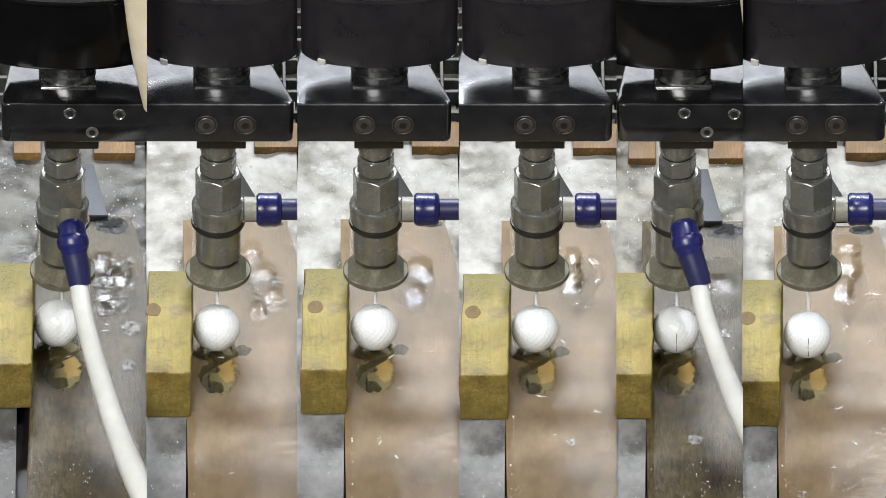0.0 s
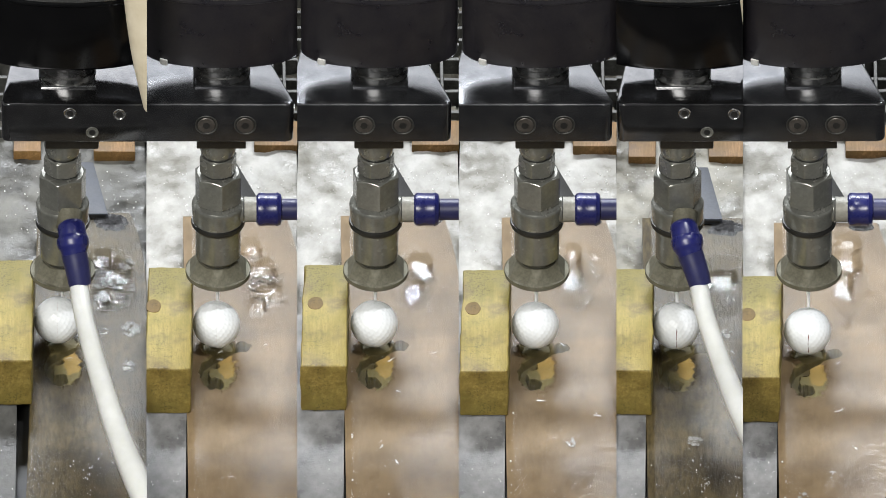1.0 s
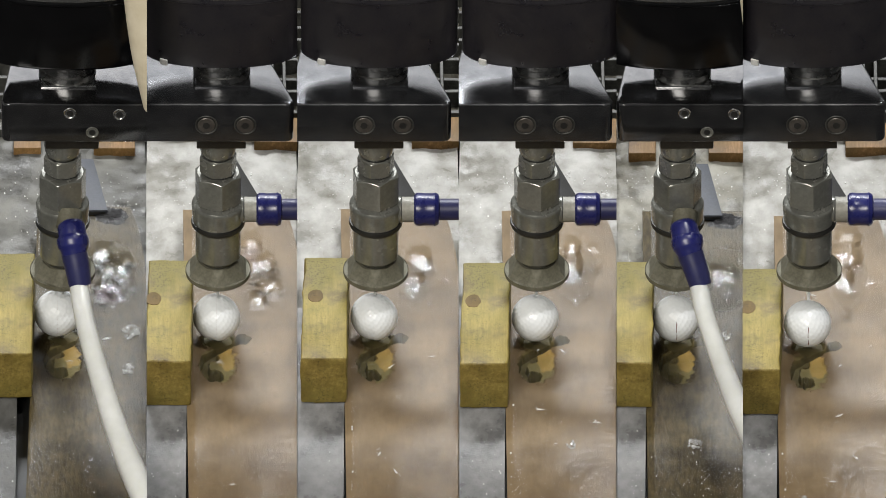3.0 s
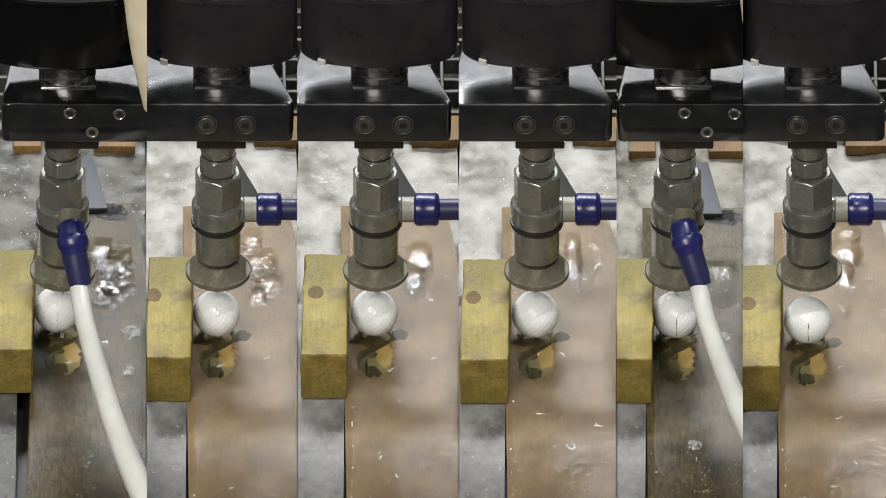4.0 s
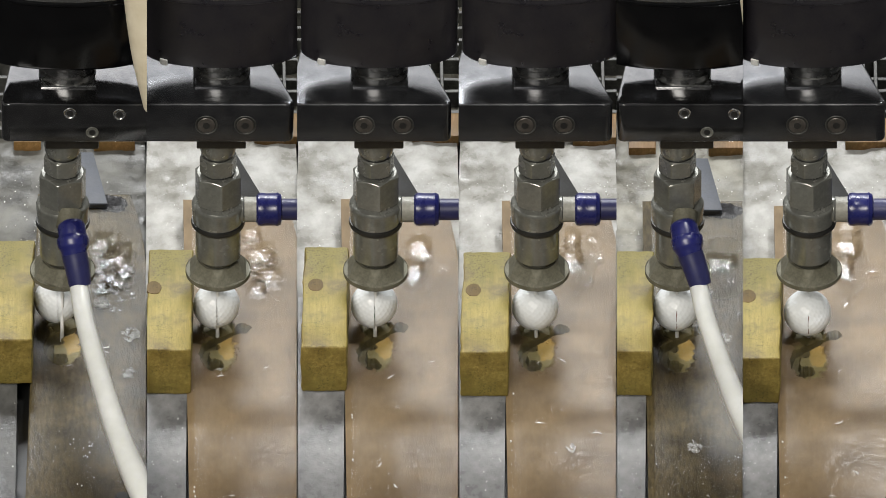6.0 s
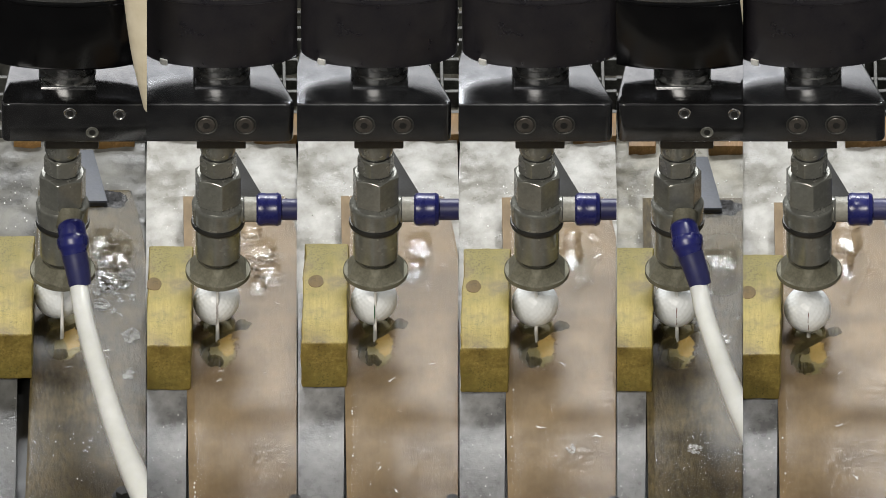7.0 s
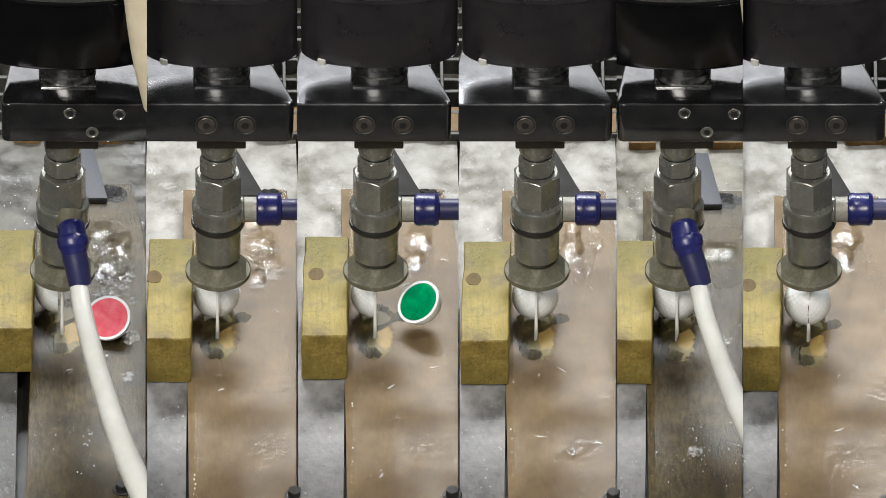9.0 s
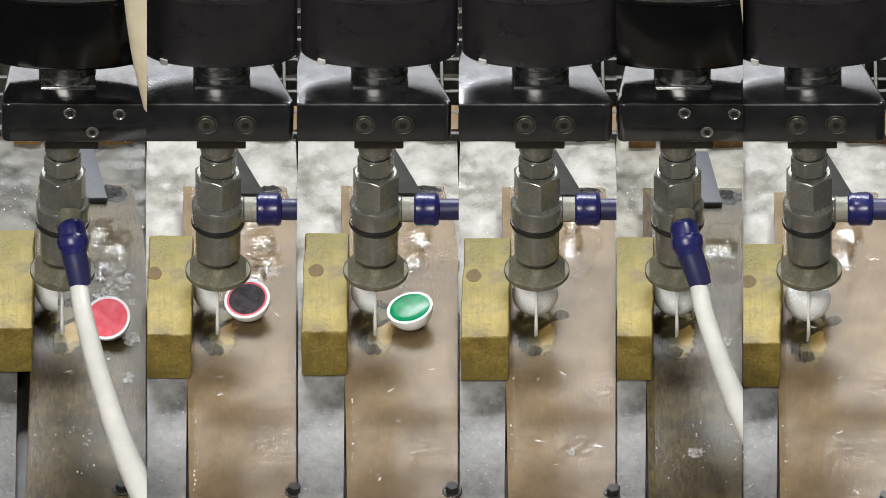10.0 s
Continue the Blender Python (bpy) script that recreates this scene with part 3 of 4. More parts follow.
def head(b):
    side = b["kind"] == "side"
    clip = b["clip"]
    what = "dark steel water-jet head with blue hose nut"
    ob = empty("cutting_head", b["x"], what + (" at its side" if side else " and milky hose"), "cutting head", "cutting heads")
    HEAD.update(ob=ob, clip=clip)
    add = lambda name, bm, mat, label="", parent=None: part(name, bm, mat, parent or ob, label, clip=clip)

    # plate with a narrower back
    if side:
        outline = [(-150, -90), (116, -90), (124, -87), (129, -78), (76, 90), (-130, 90)]
    else:
        outline = [(-104, -78), (-100, -87), (-92, -90), (150, -90), (110, 90), (-84, 90)]
    plate = add("plate", prism(outline, 290, 368, 5, 3), M_PLATE if side else M_PLATE_WET, "black oxide steel mounting plate")
    # drum, a deep oval housing
    oval = 0.375
    cx = 6 if side else 8
    rw = 133 if side else 150
    drum = add("drum", placed(revolve([(rw - 10, 413), (rw - 4, 414), (rw, 419), (rw, 540), (rw + 3, 542), (rw + 3, 546), (rw, 549), (rw, 680)], 72, 1, oval), pose(cx, 0, 0)), M_DRUM if side else M_DRUM_SHADED, "black cylindrical motor housing")
    add("bright_band", placed(revolve([(rw + 1, 550), (rw + 2.5, 551), (rw + 2.5, 557), (rw + 1, 558)], 72, 1, oval), pose(cx, 0, 0)), M_CHROME, "bright steel band", drum)
    if side:
        add("tab", placed(box(-7, 7, -2, 2, 414, 425, 0.6, 1), pose(-92, -36, -1, 0, 0, -27)), M_WALLS, "small pale tab", drum)
    # neck between plate and drum
    add("neck", placed(revolve([(49, 367), (49, 384), (46, 386), (46, 396), (49, 399), (49, 417)], 56, 1, 0.8), pose(cx, 0, 0)), M_NECK, "turned steel neck")
    add("neck_flange", placed(box(-47, 47, -40, 40, 367, 373, 1.5, 2), pose(cx + 2, 0, 0)), M_PLATE if side else M_CHROME)
    if side:
        for x in (-20, 46):
            bolt("cap_screw", x, -90, 326, 18, M_SLAT, "dark cap screw sunk in a bored recess", True)
    else:
        for x, z in ((12, 350), (96, 348)):
            bolt("set_screw", x, -90, z, 10, M_CHROME, "bright steel set screw", False)
        bolt("drilled_hole", 50, -90, 311, 10, M_STEEL, "drilled hole with a worn rim", False)
    # collar, neck, nuts, body
    if side:
        add("collar", box(-37, 48, -41, 41, 243, 294, 2, 2), M_BRONZE, "dull dark square collar")
    else:
        add("collar", box(-30, 62, -42, 42, 243, 294, 3, 2), M_BRONZE, "dull dark square collar")
    add("spacer", revolve([(26, 205), (29, 209), (31, 214), (32.5, 228), (33, 264)], 48), M_STEEL)
    # added black core, painted shade in the gaps between spacer and nuts
    add("joint_shade", revolve([(27, 160), (27, 212)], 40), M_RUBBER, "black core that stands in for shade in the joints")
    add("upper_nut", hex_nut(33.5, 170, 204, 15 if side else 12), M_STEEL, "small grey hexagon nut")
    add("lower_nut", hex_nut(43, 107, 167, 40 if side else 18 if b["ax"] < 200 else 10), M_STEEL, "large grey hexagon nut")
    add("body", revolve([(30, -22), (33, -17), (36, -14), (40, -9), (40, 62), (44.5, 66), (46.5, 96), (46.4, 99), (45.8, 101.5), (44.4, 103.6), (42, 105), (36, 108)], 72), M_STEEL, "grey steel valve body")
    ring = revolve([(40, 54), (45, 55), (47, 58), (47.4, 62), (46.4, 66), (42, 67)], 72)
    add("o_ring", ring, M_RUBBER, "black rubber ring")
    # scalloped splash shield and nozzle tip
    sh = revolve([(8, -54), (54, -54), (57.5, -51), (58, -47), (57.6, -42.5), (56.5, -40.5)] + [(56.5 - k * 0.92, -40.5 + k * 1.05) for k in range(1, 24)], 120)
    for v in sh.verts:
        r, a = math.hypot(v.co.x, v.co.y), math.degrees(math.atan2(v.co.y, v.co.x))
        if v.co.z > -41 and r > 33:
            # six flat scoops are milled into the cone, ridges between them
            v.co.z = min(v.co.z, max(-44, -20 - 1.9 * (r * math.cos(radians((a + 90) % 60 - 30)) - 37)))
            v.co.z += 0.7 * noise.noise(v.co * 0.12)
        if r < 37 and v.co.z > -41:
            v.co.z = min(v.co.z, -24)
    add("splash_shield", sh, M_SHIELD, "scalloped scoured splash shield")
    add("nozzle_tip", revolve([(2.6, -93), (4.2, -90), (5.2, -78), (12, -52)], 24), M_SHIELD, "thin nozzle tip")
    if side:
        x_axis = Matrix.Translation((0, 0, 86)) @ Matrix.Rotation(radians(90), 4, "Y")
        nut = placed(knurled(22.5, 28), pose(0, 0, 41))
        add("knurled_nut", placed(nut, x_axis), M_TAN, "pale knurled coupling nut")
        add("side_port", placed(revolve([(24, 30), (24, 44), (22, 46)], 40), x_axis), M_STEEL)
        add("hose_nut", placed(revolve([(24, 67), (28, 70), (29.5, 76), (28.5, 82), (28.5, 100), (30, 104), (27, 110), (20, 112)], 48), x_axis), M_BLUE, "glossy dark blue hose nut")
        add("hose", placed(revolve([(19, 108), (19.5, 300)], 32), x_axis), M_NAVY, "navy blue hose")
    else:
        slant = Matrix.Translation((12, -38, 95)) @ Matrix.Rotation(radians(128), 4, "X")
        nut = placed(knurled(23, 32), pose(0, 0, -12))
        add("knurled_nut", placed(nut, slant), M_SHIELD, "pale knurled coupling nut")
        xs = (13, 16, 18, 21, 30) if b["ax"] < 200 else (8, 12, 17, 23, 40)
        way = [(xs[0], -52, 95.9), (xs[1], -66, 87.5), (xs[2], -82, 73.2), (xs[3], -98, 56.4)]
        at = lambda k: Vector(way[int(k)]).lerp(Vector(way[min(3, int(k) + 1)]), k - int(k))
        ks = [0, 0.25, 0.6, 1.1, 1.45, 1.7, 1.95, 2.3, 2.6, 3.0]
        add("hose_nut", tube([at(k) for k in ks], [15, 22, 24.5, 24.5, 25, 28, 28.5, 27.5, 24, 21], 40, 4), M_BLUE, "glossy dark blue hose nut")
        add("hose_ferrule", tube([(xs[3] - 1, -95, 59.1), ((xs[3] + xs[4]) / 2, -110, 36.7), (xs[4], -124, 12.2)], [23, 21.5, 19.5], 36), M_NAVY, "navy blue ferrule")
        if b["ax"] < 200:
            pts = [(27, -118, 12.8), (36, -190, -2.9), (58, -300, -28.0), (94, -440, -68.4), (134, -560, -98.7), (168, -630, -122.0)]
        else:
            pts = [(36, -118, 12.8), (48, -190, -2.9), (76, -300, -28.0), (106, -420, -33.5), (150, -520, -65.9), (190, -600, -94.3)]
        add("hose", tube(pts, [16, 16.5, 18, 20.5, 23, 24], 32), M_HOSE, "milky white abrasive feed hose")
    return ob


M_HOSE, M_CREAM = hose_mat(), cream_mat()


def jet(b):
    ob = empty("water_jet", b["x"] - 1, "thin white high-pressure water jet", "water jet", "water jets")
    bm = revolve([(1.8, -93), (2.8, -97), (3.1, -140), (4.0, -215), (4.8, -228)], 14)
    for v in bm.verts:
        v.co.x += 0.5 * noise.noise(v.co * 0.2)
    part("stream", bm, M_JET, ob)
    return ob


# ---- back of each bay ----
def back_strip(b):
    """A blue-grey steel strip leaning on the far end of the board."""
    ob = empty("steel_strip", b["x"], "blue-grey flat steel strip behind the nozzle" if b["kind"] == "front" else "dark splattered flat steel strip behind the nozzle", "steel strip", "steel strips", y=b["y0"])
    ya, top = (328, 58) if b["kind"] == "front" else (352, 30)
    bm = prism([(35, ya), (84 if top > 50 else 88, ya), (top, ya + 170), (18, ya + 170)], Z_BOARD + 3, Z_BOARD + 15, 1.5, 2)
    if top > 50:
        part("end_slot", box(39, 80, ya - 0.6, ya + 4, Z_BOARD + 6, Z_BOARD + 11.5), M_RUBBER, ob, "dark open end of the strip", clip=b["clip"])
    part("flat_bar", bm, M_STRIP if b["kind"] == "front" else M_SLAG, ob, clip=b["clip"])
    return creep(ob, b, 6.0)


def scrap(b):
    ob = empty("scrap_wood", b["x"], "orange-brown wet scrap of wood behind the head", "scrap wood", "wood scraps", y=b["y0"])
    x0, x1 = (60, 140) if b["kind"] == "front" else (70, 170)
    for p, q in ((x0, x1), (-95, -42)) if b["kind"] == "front" else ((x0, x1),):
        y = 606 if b["kind"] == "front" else 640
        part("offcut", box(p, q, y, y + 85, Z_FLOOR - 14, Z_FLOOR + 10, 3, 2), M_SCRAP, ob, clip=b["clip"])
    return creep(ob, b, 6.0)


def grating(b):
    ob = empty("slat_grating", b["x"], "worn dark grey steel slats over the tank", "grating", "slat gratings")
    for k in range(9):
        y = 700 + 62 * k
        part("slat", placed(box(-190, 190, -5, 5, Z_FLOOR - 60, Z_FLOOR + 8 + (k % 3) * 3, 1, 1), pose(0, y, 0, 0, 0, -3 + (k * 7 % 5) * 1.4)), M_SLAT, ob, clip=b["clip"])
    for x in (104, 128):
        part("cross_bar", box(x, x + 7, 690, 1220, Z_FLOOR - 50, Z_FLOOR + 16, 1, 1), M_SLAT, ob, clip=b["clip"])
    return ob


def feed_hose(b):
    ob = empty("feed_hose", b["x"], "thick cream feed hose hanging beside the housing", "hose")
    x = 124 if b["ax"] < 200 else 126
    pts = [(x + 0, -130, 713.7), (x + 6, -130, 639.6), (x + 15, -130, 553.0), (x + 26, -130, 478.9), (x + 44, -130, 392.3)]
    part("tube", tube(pts, [33] * 5, 32), M_CREAM, ob, clip=b["clip"])
    return ob


# ---- water on the boards ----
def film(b):
    n = BAYS.index(b)
    thin = b["kind"] == "front"
    ob = empty("water_film", b["x"], y=b["y0"], label="thin clear water film on the board" if thin else "muddy brown water running over the board", category="water film", group="water films")
    # choppy where the jet throws the water out beside the nozzle and where it runs off
    chops = [(92, 130, 40, 90, 0.8, 0.1), (92, 130, 40, 90, 0.3, 0.26), (75, -440, 55, 110, 0.5, 0.28)] if thin else [(72, 150, 34, 90, 0.75, 0.09), (72, 150, 34, 90, 0.45, 0.24), (96 - 9 * n, -450, 44, 56, 0.6, 0.1), (110 - 12 * n % 50, -300, 40, 110, 0.28, 0.1), (130, -260, 24, 190, 0.4, 0.1)]
    # standing swells thrown up beside the nozzle, steep on the near side: x, y of the crest, half breadth, length
    swells = {0: [(70, 190, 20, 50), (95, 140, 26, 45), (80, 85, 20, 40), (118, 170, 12, 30)], 1: [(62, 235, 16, 55), (78, 170, 22, 55), (92, 105, 22, 50), (70, 60, 14, 35)],
              2: [(80, 190, 20, 50), (70, 120, 16, 40)], 3: [(66, 225, 12, 50), (64, 165, 16, 50), (106, 222, 10, 18)],
              4: [(76, 150, 30, 36)], 5: [(70, 275, 20, 55), (66, 215, 24, 55), (60, 155, 16, 45)]}[n]

    def surface(x, y):
        p = Vector((x * 0.02, y * 0.015, 40 + n * 9.0))
        z = Z_BOARD + 5.2 + 0.8 * noise.noise(p) + 0.25 * noise.noise(p * 2.3)
        for px, py, rx, ry, amp, fine in chops:
            k = amp * math.exp(-((x - px) / rx) ** 2 - ((y - py) / ry) ** 2)
            if k > 0.02:
                p = Vector((x * fine, y * fine * 0.8, n * 5.0))
                z += k * (noise.noise(p) + 0.5 * noise.noise(p * 2.1))
        for px, py, rx, ry in swells:
            k = 1 - (py - y) / ry if y < py else 1 - (y - py) / (0.7 * ry)
            if k > 0:
                px += 0.35 * rx * noise.noise(Vector((y * 0.06, n * 3.0, px)))
                z += 0.125 * ry * k * math.exp(-((x - px) / rx) ** 4)
        return (board_x(n, x, y), y, z)

    bm = rough_sheet(-63 if n == 0 else -35, 156, -690, 342, 11, surface, fine=(10, 140, -600, 290, 2.6))
    for f in bm.faces:
        c = f.calc_center_median()
        chop = max(amp * math.exp(-((c.x - px) / rx) ** 2 - ((c.y - py) / ry) ** 2) for px, py, rx, ry, amp, fine in chops if py > 0)
        f.material_index = int(chop > 0.24 + 0.12 * noise.noise(c * 0.05))
    part("sheet", bm, [M_FILM_THIN, M_CHOP_THIN] if thin else [M_FILM, M_CHOP], ob, clip=b["clip"])
    rnd = random.Random(210 + n)
    spots = [(rnd.uniform(60, 126), rnd.uniform(30, 200), rnd.uniform(6, 15), rnd.uniform(8, 20)) for k in range(14 if n == 0 else 5)]
    for k, (px, py, rx, ry) in enumerate(spots):
        # an island of clear water with a wandering outline, rim flush with the film
        bm, rings, m = bmesh.new(), [], 48
        for j in range(1, 11):
            ring = []
            for i in range(m):
                a = 2 * math.pi * i / m
                edge = 1 + 0.75 * noise.noise(Vector((math.cos(a) * 1.4, math.sin(a) * 1.4, n * 7.3 + k * 1.7))) + 0.22 * noise.noise(Vector((math.cos(a) * 4, math.sin(a) * 4, n + k * 2.9)))
                x, y = px + rx * edge * math.cos(a) * j / 10, py + ry * edge * math.sin(a) * j / 10
                ring.append(bm.verts.new((x, y, surface(x, y)[2] + 0.3 + 0.13 * min(rx, ry) * (1 - (j / 10) ** 2))))
            rings.append(ring)
        bm.faces.new(rings[0])
        for p, q in zip(rings, rings[1:]):
            for i in range(m):
                bm.faces.new((p[i], q[i], q[(i + 1) % m], p[(i + 1) % m]))
        part("bulge", bm, M_BULGE, ob, "glassy bulge of running water", clip=b["clip"])
    return ob


def bubble_raft(b, x, y, r, count, seed):
    """Soap-like bubbles gathered on the water."""
    rnd = random.Random(seed)
    ob = empty("bubble_raft", b["x"] + x, "raft of small clear bubbles on the water", "bubbles", "bubble rafts", y=y, z=Z_BOARD + 4)
    bm = bmesh.new()
    for k in range(count):
        a, d, q = rnd.uniform(0, 6.28), r * math.sqrt(rnd.random()), rnd.uniform(0.1, 0.26) * r
        m = Matrix.Translation((d * math.cos(a) * 1.0, d * math.sin(a) * 1.3, 0)) @ Matrix.Diagonal((q, q, q * 0.7, 1))
        bmesh.ops.create_uvsphere(bm, u_segments=12, v_segments=8, radius=1, matrix=m)
        m = m @ Matrix.Translation((0, 0, 0.45))
        # white ring on each bubble: its bright specular outline as painted geometry
        rim = [[bm.verts.new(m @ Vector(((0.93 + w) * math.cos(math.pi * i / 8), (0.93 + w) * math.sin(math.pi * i / 8), h))) for i in range(16)] for w, h in ((0.09, 0), (0, 0.12), (-0.09, 0))]
        for i in range(16):
            for p, q2 in ((0, 1), (1, 2)):
                bm.faces.new((rim[p][i], rim[p][(i + 1) % 16], rim[q2][(i + 1) % 16], rim[q2][i])).material_index = 1
    part("froth", bm, [M_BUBBLE, M_DROP_GLINT], ob, clip=(b["clip"][0] - x, b["clip"][1] - x))
    DRIFT.append((ob, -2.0 - rnd.random() * 3, 0.0))


def splash(b, x, y, size, seed):
    """Glints on the board's water drawn as white shapes: ragged crest and drops."""
    rnd = random.Random(seed)
    ob = empty("water_glint", b["x"] + x, "small white crest and drops that stand in for water glints", "splash", "splashes", y=y, z=Z_BOARD + 4)
    clip = (b["clip"][0] - x, b["clip"][1] - x)
    n = 14
    bend, lean = rnd.uniform(-0.8, 0.8), rnd.uniform(-1.2, 1.2)
    pts = [(size * (k / n - 0.5) * math.cos(lean) + size * 0.12 * rnd.uniform(-1, 1), size * (k / n - 0.5) * math.sin(lean) + bend * size * (k / n - 0.5) ** 2, 0.6 + rnd.random()) for k in range(n + 1)]
    rad = [size * 0.055 * math.sin(math.pi * (k + 0.4) / (n + 0.8)) * rnd.uniform(0.35, 1.5) for k in range(n + 1)]
    part("crest", tube(pts, rad, 8, 2), M_DROP_GLINT, ob, clip=clip)
    for k in range(rnd.randint(3, 6)):
        q = size * rnd.uniform(0.02, 0.06)
        d = bmesh.new()
        bmesh.ops.create_icosphere(d, subdivisions=2, radius=1, matrix=Matrix.Translation((rnd.gauss(0, 0.5) * size, rnd.gauss(0, 0.6) * size, q * 0.6)) @ Matrix.Diagonal((q, q * rnd.uniform(0.8, 2), q * 0.7, 1)))
        part("drop", d, M_DROP_GLINT, ob, clip=clip)
    DRIFT.append((ob, rnd.uniform(-14, -4), rnd.uniform(-2, 2)))


DRIFT = []                  # (object, units per second along y, along x)
FILMS, HALVES = [], []
for b in BAYS:
    board(b), side_board(b), gap_shade_bar(b), wood_block(b), end_bolt(b)
    if b["core"]:
        creep(half_ball(b, -1), b)
        HALVES.append((b, half_ball(b, 1)))
    else:
        whole_ball(b)
    back_strip(b), scrap(b)
    FILMS.append((b, film(b)))
    for still in [head(b), jet(b), grating(b)] + ([feed_hose(b)] if b["kind"] == "front" else []):
        still.matrix_basis = b["turn"] @ still.matrix_basis


def spray_glints(b):
    """Countless white drops on the water behind the board, also painting its glints."""
    i = BAYS.index(b)
    rnd = random.Random(500 + i)
    bm = bmesh.new()
    for k in range(190):
        x = rnd.uniform(max(b["clip"][0], -150) + 4, b["clip"][1] - 4)
        y = rnd.uniform(60, 600) if x < -64 else rnd.uniform(380, 600)
        q = rnd.choice((0.5, 0.7, 0.9, 1.1, 1.6))
        bmesh.ops.create_icosphere(bm, subdivisions=1, radius=1, matrix=Matrix.Translation((x, y, churn(x + b["x"], y, Z_FLOOR - 8, 7, 0.018, 3.0 + i * 11) + 0.5)) @ Matrix.Diagonal((q, q * rnd.uniform(1, 2), q, 1)))
    ob = new("spray_glints", mesh_of("spray_glints", bm, M_DROP_GLINT))
    ob.location = (b["x"] * U, 0, 0)
    tagged(ob, "countless white drops and painted glints scattered on the tank water", "drops", kind="stuff")
    SPRAY.append((b, ob, i))


def board_drops(b):
    """Grit and droplets caught on the near part of the board."""
    i = BAYS.index(b)
    rnd = random.Random(800 + i)
    bm = bmesh.new()
    for k in range(110 if b["kind"] == "front" else 30):
        x, y = min(rnd.gauss(50, 40), b["clip"][1] - 3), rnd.gauss(-430, 70)
        q = rnd.choice((0.45, 0.5, 0.6, 0.7, 1.0))
        bmesh.ops.create_icosphere(bm, subdivisions=1, radius=1, matrix=Matrix.Translation((x, y, Z_BOARD + 6.5)) @ Matrix.Diagonal((q, q * rnd.uniform(1, 2.2), q, 1)))
    for k in range(0 if b["kind"] == "front" else 16):
        q = rnd.choice((0.5, 0.7, 0.8, 1.1, 1.8))
        bmesh.ops.create_icosphere(bm, subdivisions=1, radius=1, matrix=Matrix.Translation((-41 + rnd.gauss(0, 1.5), rnd.uniform(-600, -230), Z_BOARD + 2)) @ Matrix.Diagonal((q, q * 1.4, q, 1)))
    for k in range(30 if i in (1, 3, 4, 5) else 12):
        q = rnd.choice((0.35, 0.45, 0.6, 0.8, 1.1))
        x = rnd.uniform(max(b["clip"][0], -140) + 6, -82 if i == 0 else -58)
        bmesh.ops.create_icosphere(bm, subdivisions=1, radius=1, matrix=Matrix.Translation((x, rnd.triangular(-600, -270, -420), Z_BOARD + 0.3)) @ Matrix.Diagonal((q, q * rnd.uniform(1, 2.5), q * 0.8, 1)))
    ob = new("board_drops", mesh_of("board_drops", bm, M_DROP_GLINT))
    ob.location = (b["x"] * U, b["y0"] * U, 0)
    tagged(ob, "scattered white grit and droplets on the board", "drops", kind="stuff")
    return creep(ob, b)


SPRAY = []
for b in BAYS:
    spray_glints(b), board_drops(b)
RAFTS = {0: [(68, 190, 11, 26), (118, 180, 13, 30), (80, 130, 11, 26), (70, 84, 13, 34), (104, 96, 8, 16), (122, -10, 15, 44), (98, 152, 7, 12), (116, -120, 12, 30),
             (62, 120, 8, 24), (84, 160, 9, 28), (96, 118, 7, 20), (74, 206, 9, 24), (110, 138, 9, 26), (126, 110, 8, 20), (90, 66, 7, 18)],
         4: [(58, 120, 8, 14), (88, -20, 10, 20), (30, -330, 12, 26)], 3: [(60, -330, 9, 18)], 5: [(-10, -480, 9, 16)]}
for i, rafts in RAFTS.items():
    for k, (x, y, r, count) in enumerate(rafts):
        bubble_raft(BAYS[i], x, y, r, count, 31 * i + k)
for i, b in enumerate(BAYS):
    rnd = random.Random(70 + i)
    for k in range(4 if b["kind"] == "front" else 7):
        splash(b, rnd.uniform(0, 115), rnd.choice([rnd.uniform(20, 200), rnd.uniform(-130, -20), rnd.uniform(-460, -200)]), rnd.uniform(7, 18), 900 + 40 * i + k)


# ---- everything that moves ----
# cut-off halves: time, place (x, y from the axis; z) and tilt of each stage of the fall
FALL_RED = [
    (8.2, None, None), (8.3, (66, 8, -120), (20, 45, 10)), (8.4, (76, 18, -112), (-30, 20, 20)), (8.5, (74, -32, -138), (45, 60, -15)),
    (8.6, (66, -4, -130), (5, 95, 0)), (8.7, (74, -10, -140), (36, 62, -8)), (8.8, (80, -12, -143), (24, 86, 0)), (8.95, (80, -12, -143), (34, 76, 0)), (9.1, (79, -12, -143), (30, 80, 0))]
FALL_DARK = [
    (9.4, None, None), (9.45, (6, 55, -138), (0, 3, 0)), (9.5, (20, 57, -134), (0, 8, 0)), (9.55, (38, 50, -122), (10, 48, 0)), (9.6, (50, 46, -143), (28, 84, 0)),
    (9.75, (52, 44, -143), (16, 76, 0)), (9.9, (52, 44, -143), (19, 80, 0))]
FALL_GREEN = [
    (8.85, None, None), (8.95, (50, 40, -118), (10, 45, 0)), (9.0, (76, 10, -124), (24, 60, 0)), (9.1, (66, 20, -136), (34, 64, 20)), (9.2, (60, 22, -143), (-10, 88, 0)),
    (9.3, (61, 18, -143), (14, 74, -8)), (9.5, (61, 18, -143), (6, 78, -8))]


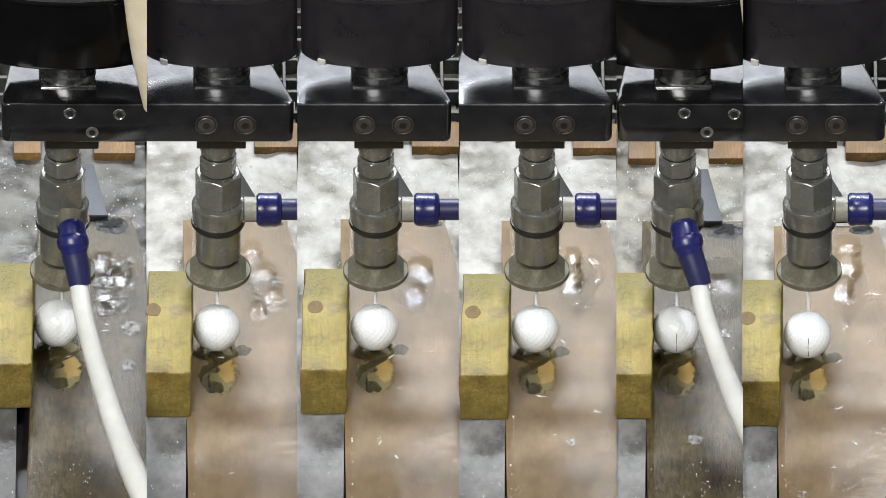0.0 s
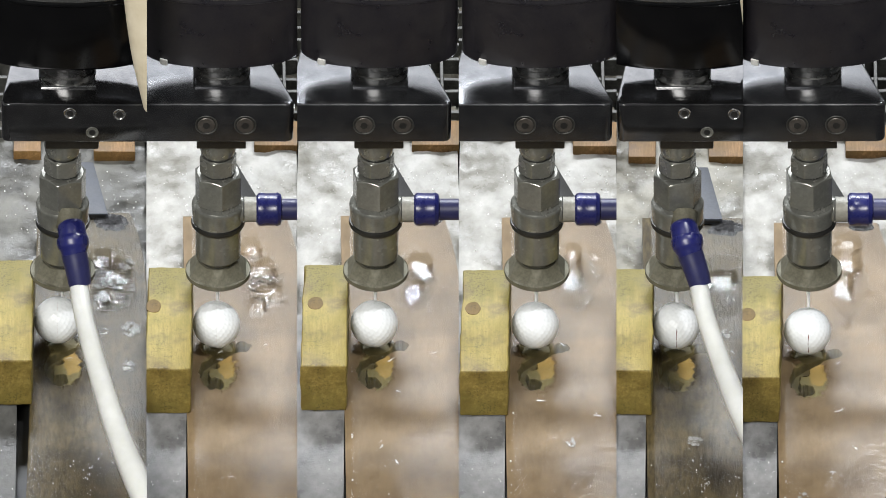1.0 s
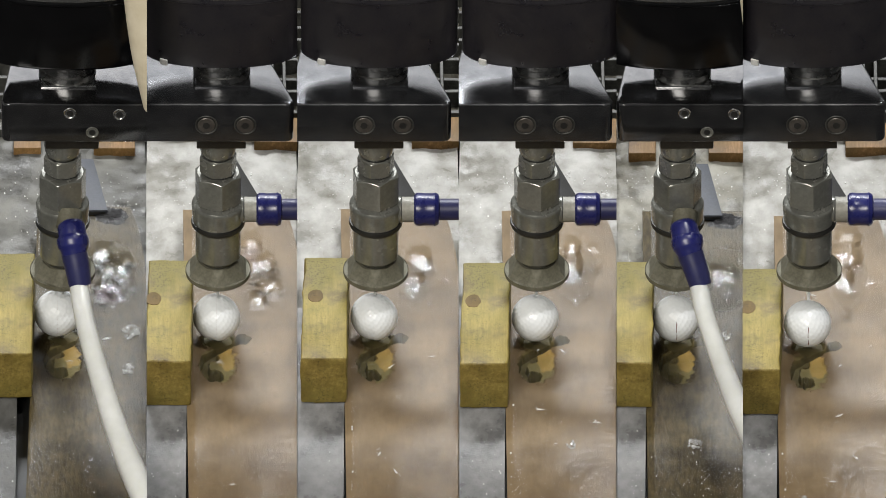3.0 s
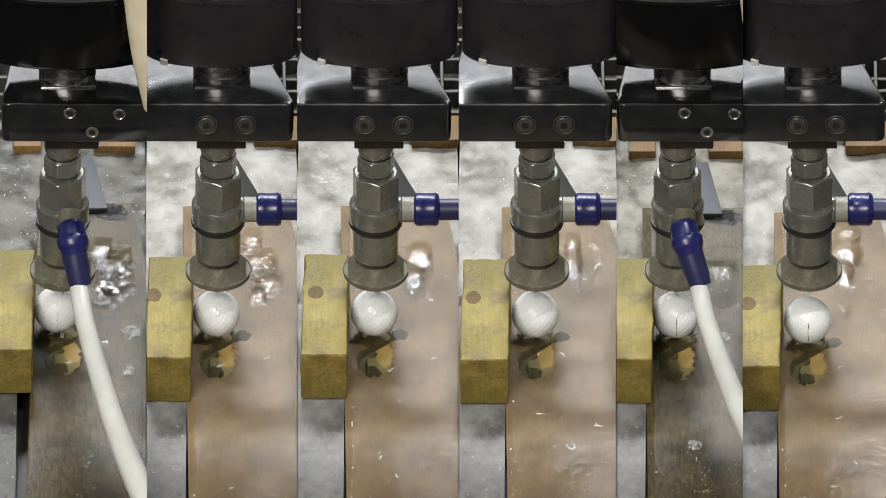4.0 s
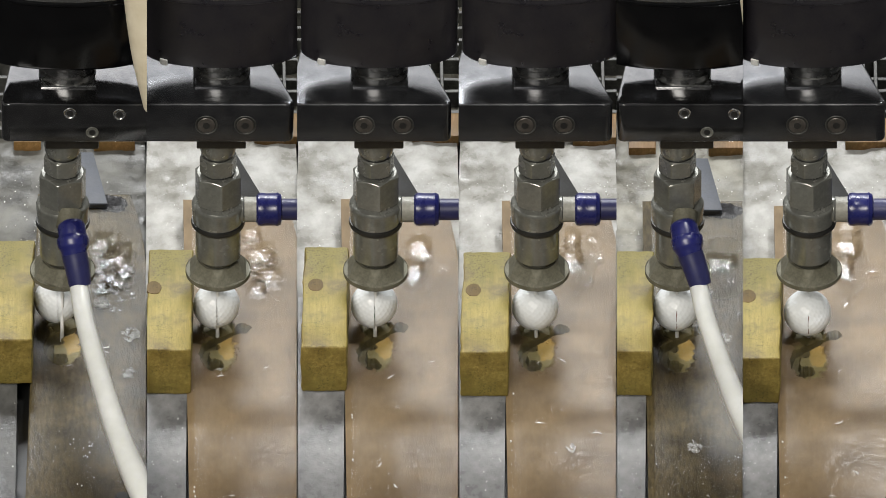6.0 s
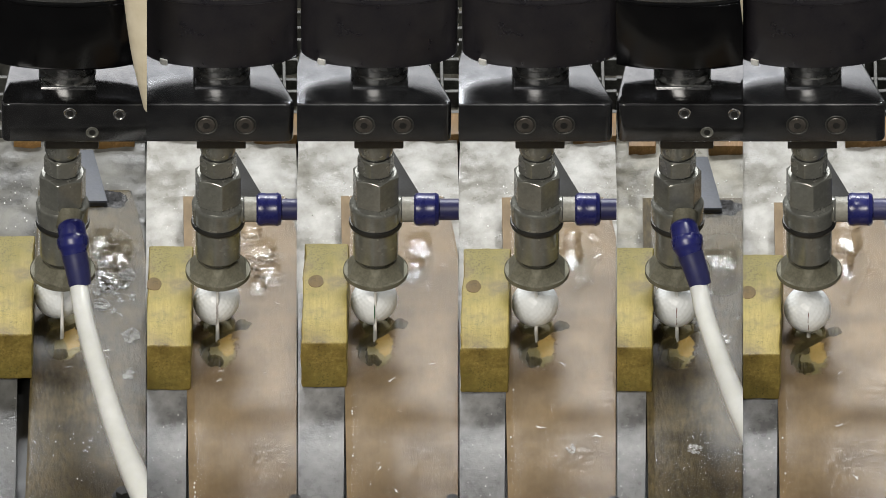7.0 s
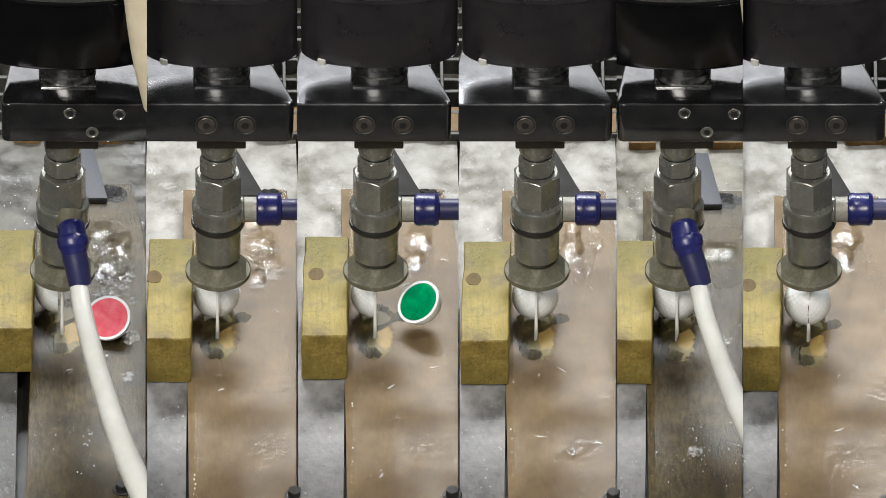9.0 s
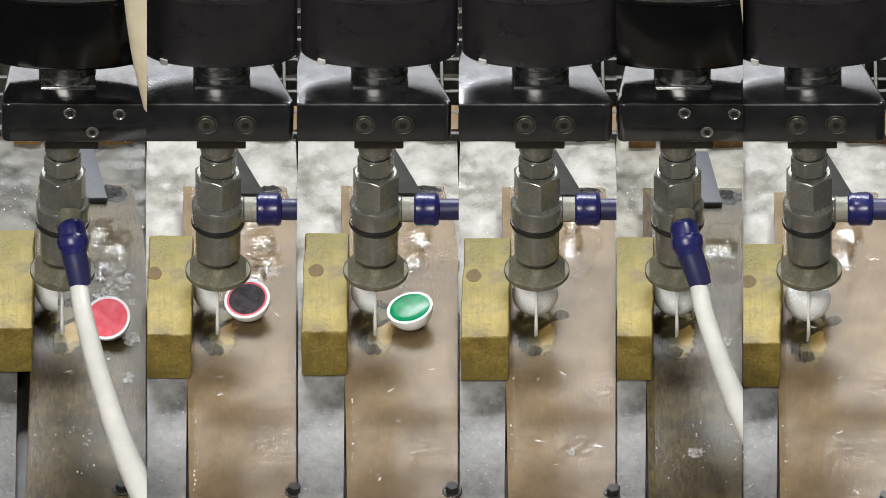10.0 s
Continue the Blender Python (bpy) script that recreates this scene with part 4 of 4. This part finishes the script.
def motions():
    for ob, rest, rate, stop in MOVING:
        turn = bay_of(ob)["turn"]
        rows = [(t, turn @ Matrix.Translation(rest + Vector((0, rate * min(t, stop) * U, 0)))) for t in (0, 5, 9.4, 10)]
        walk(ob, rows)
    for (b, ob), stages in zip(HALVES, (FALL_RED, FALL_DARK, FALL_GREEN)):
        base = ob.location.copy()
        t0 = stages[0][0]
        rows = [(t, Matrix.Translation(base + Vector((0, SPEED * t * U, 0)))) for t in (0, t0 * 0.5, t0)]
        for t, place, tilt in stages[1:]:
            p = Vector(((b["x"] + place[0]) * U, (place[1]) * U, place[2] * U))
            rows.append((t, Matrix.Translation(p) @ pose(0, 0, 0, tilt[0], 0, tilt[2]) @ pose(0, 0, 0, 0, tilt[1], 0)))
        rows.append((10, rows[-1][1]))
        walk(ob, [(t, b["turn"] @ m) for t, m in rows])
    for i, (ob, vy, vx) in enumerate(DRIFT):
        rest = ob.location.copy()
        rows = []
        for t in np.arange(0, 10.01, 0.5):
            p = rest + Vector((vx * math.sin(t * 1.7 + i), vy * (t - 5), 0.7 * math.sin(t * 6 + i))) * U
            rows.append((t, Matrix.Translation(p)))
        turn = bay_of(ob)["turn"]
        walk(ob, [(t, turn @ m) for t, m in rows])
    for i, ob in enumerate(WATERS):
        b = BAYS[i]
        walk(ob, [(t, b["turn"] @ Matrix.Translation((b["x"] * U, -7.0 * t * U, 3 * U * math.sin(t * 5 + 2 * i)))) for t in np.arange(0, 10.01, 0.25)])
    for b, ob, i in SPRAY:
        walk(ob, [(t, b["turn"] @ Matrix.Translation((b["x"] * U, -7.0 * t * U, 3 * U * math.sin(t * 5 + 2 * i)))) for t in np.arange(0, 10.01, 0.25)])
    for i, (b, ob) in enumerate(FILMS):
        rest = ob.location.copy()
        rows = []
        for t in np.arange(0, 10.01, 0.2):
            away = Vector((0.6 * math.sin(t * 11 + i), SPEED * min(t, 9.4 if i == 0 else 10) + 1.6 * math.sin(t * 7 + 2 * i), 0.35 * math.sin(t * 13 + i)))
            rows.append((t, b["turn"] @ Matrix.Translation(rest + away * U)))
        walk(ob, rows)


motions()
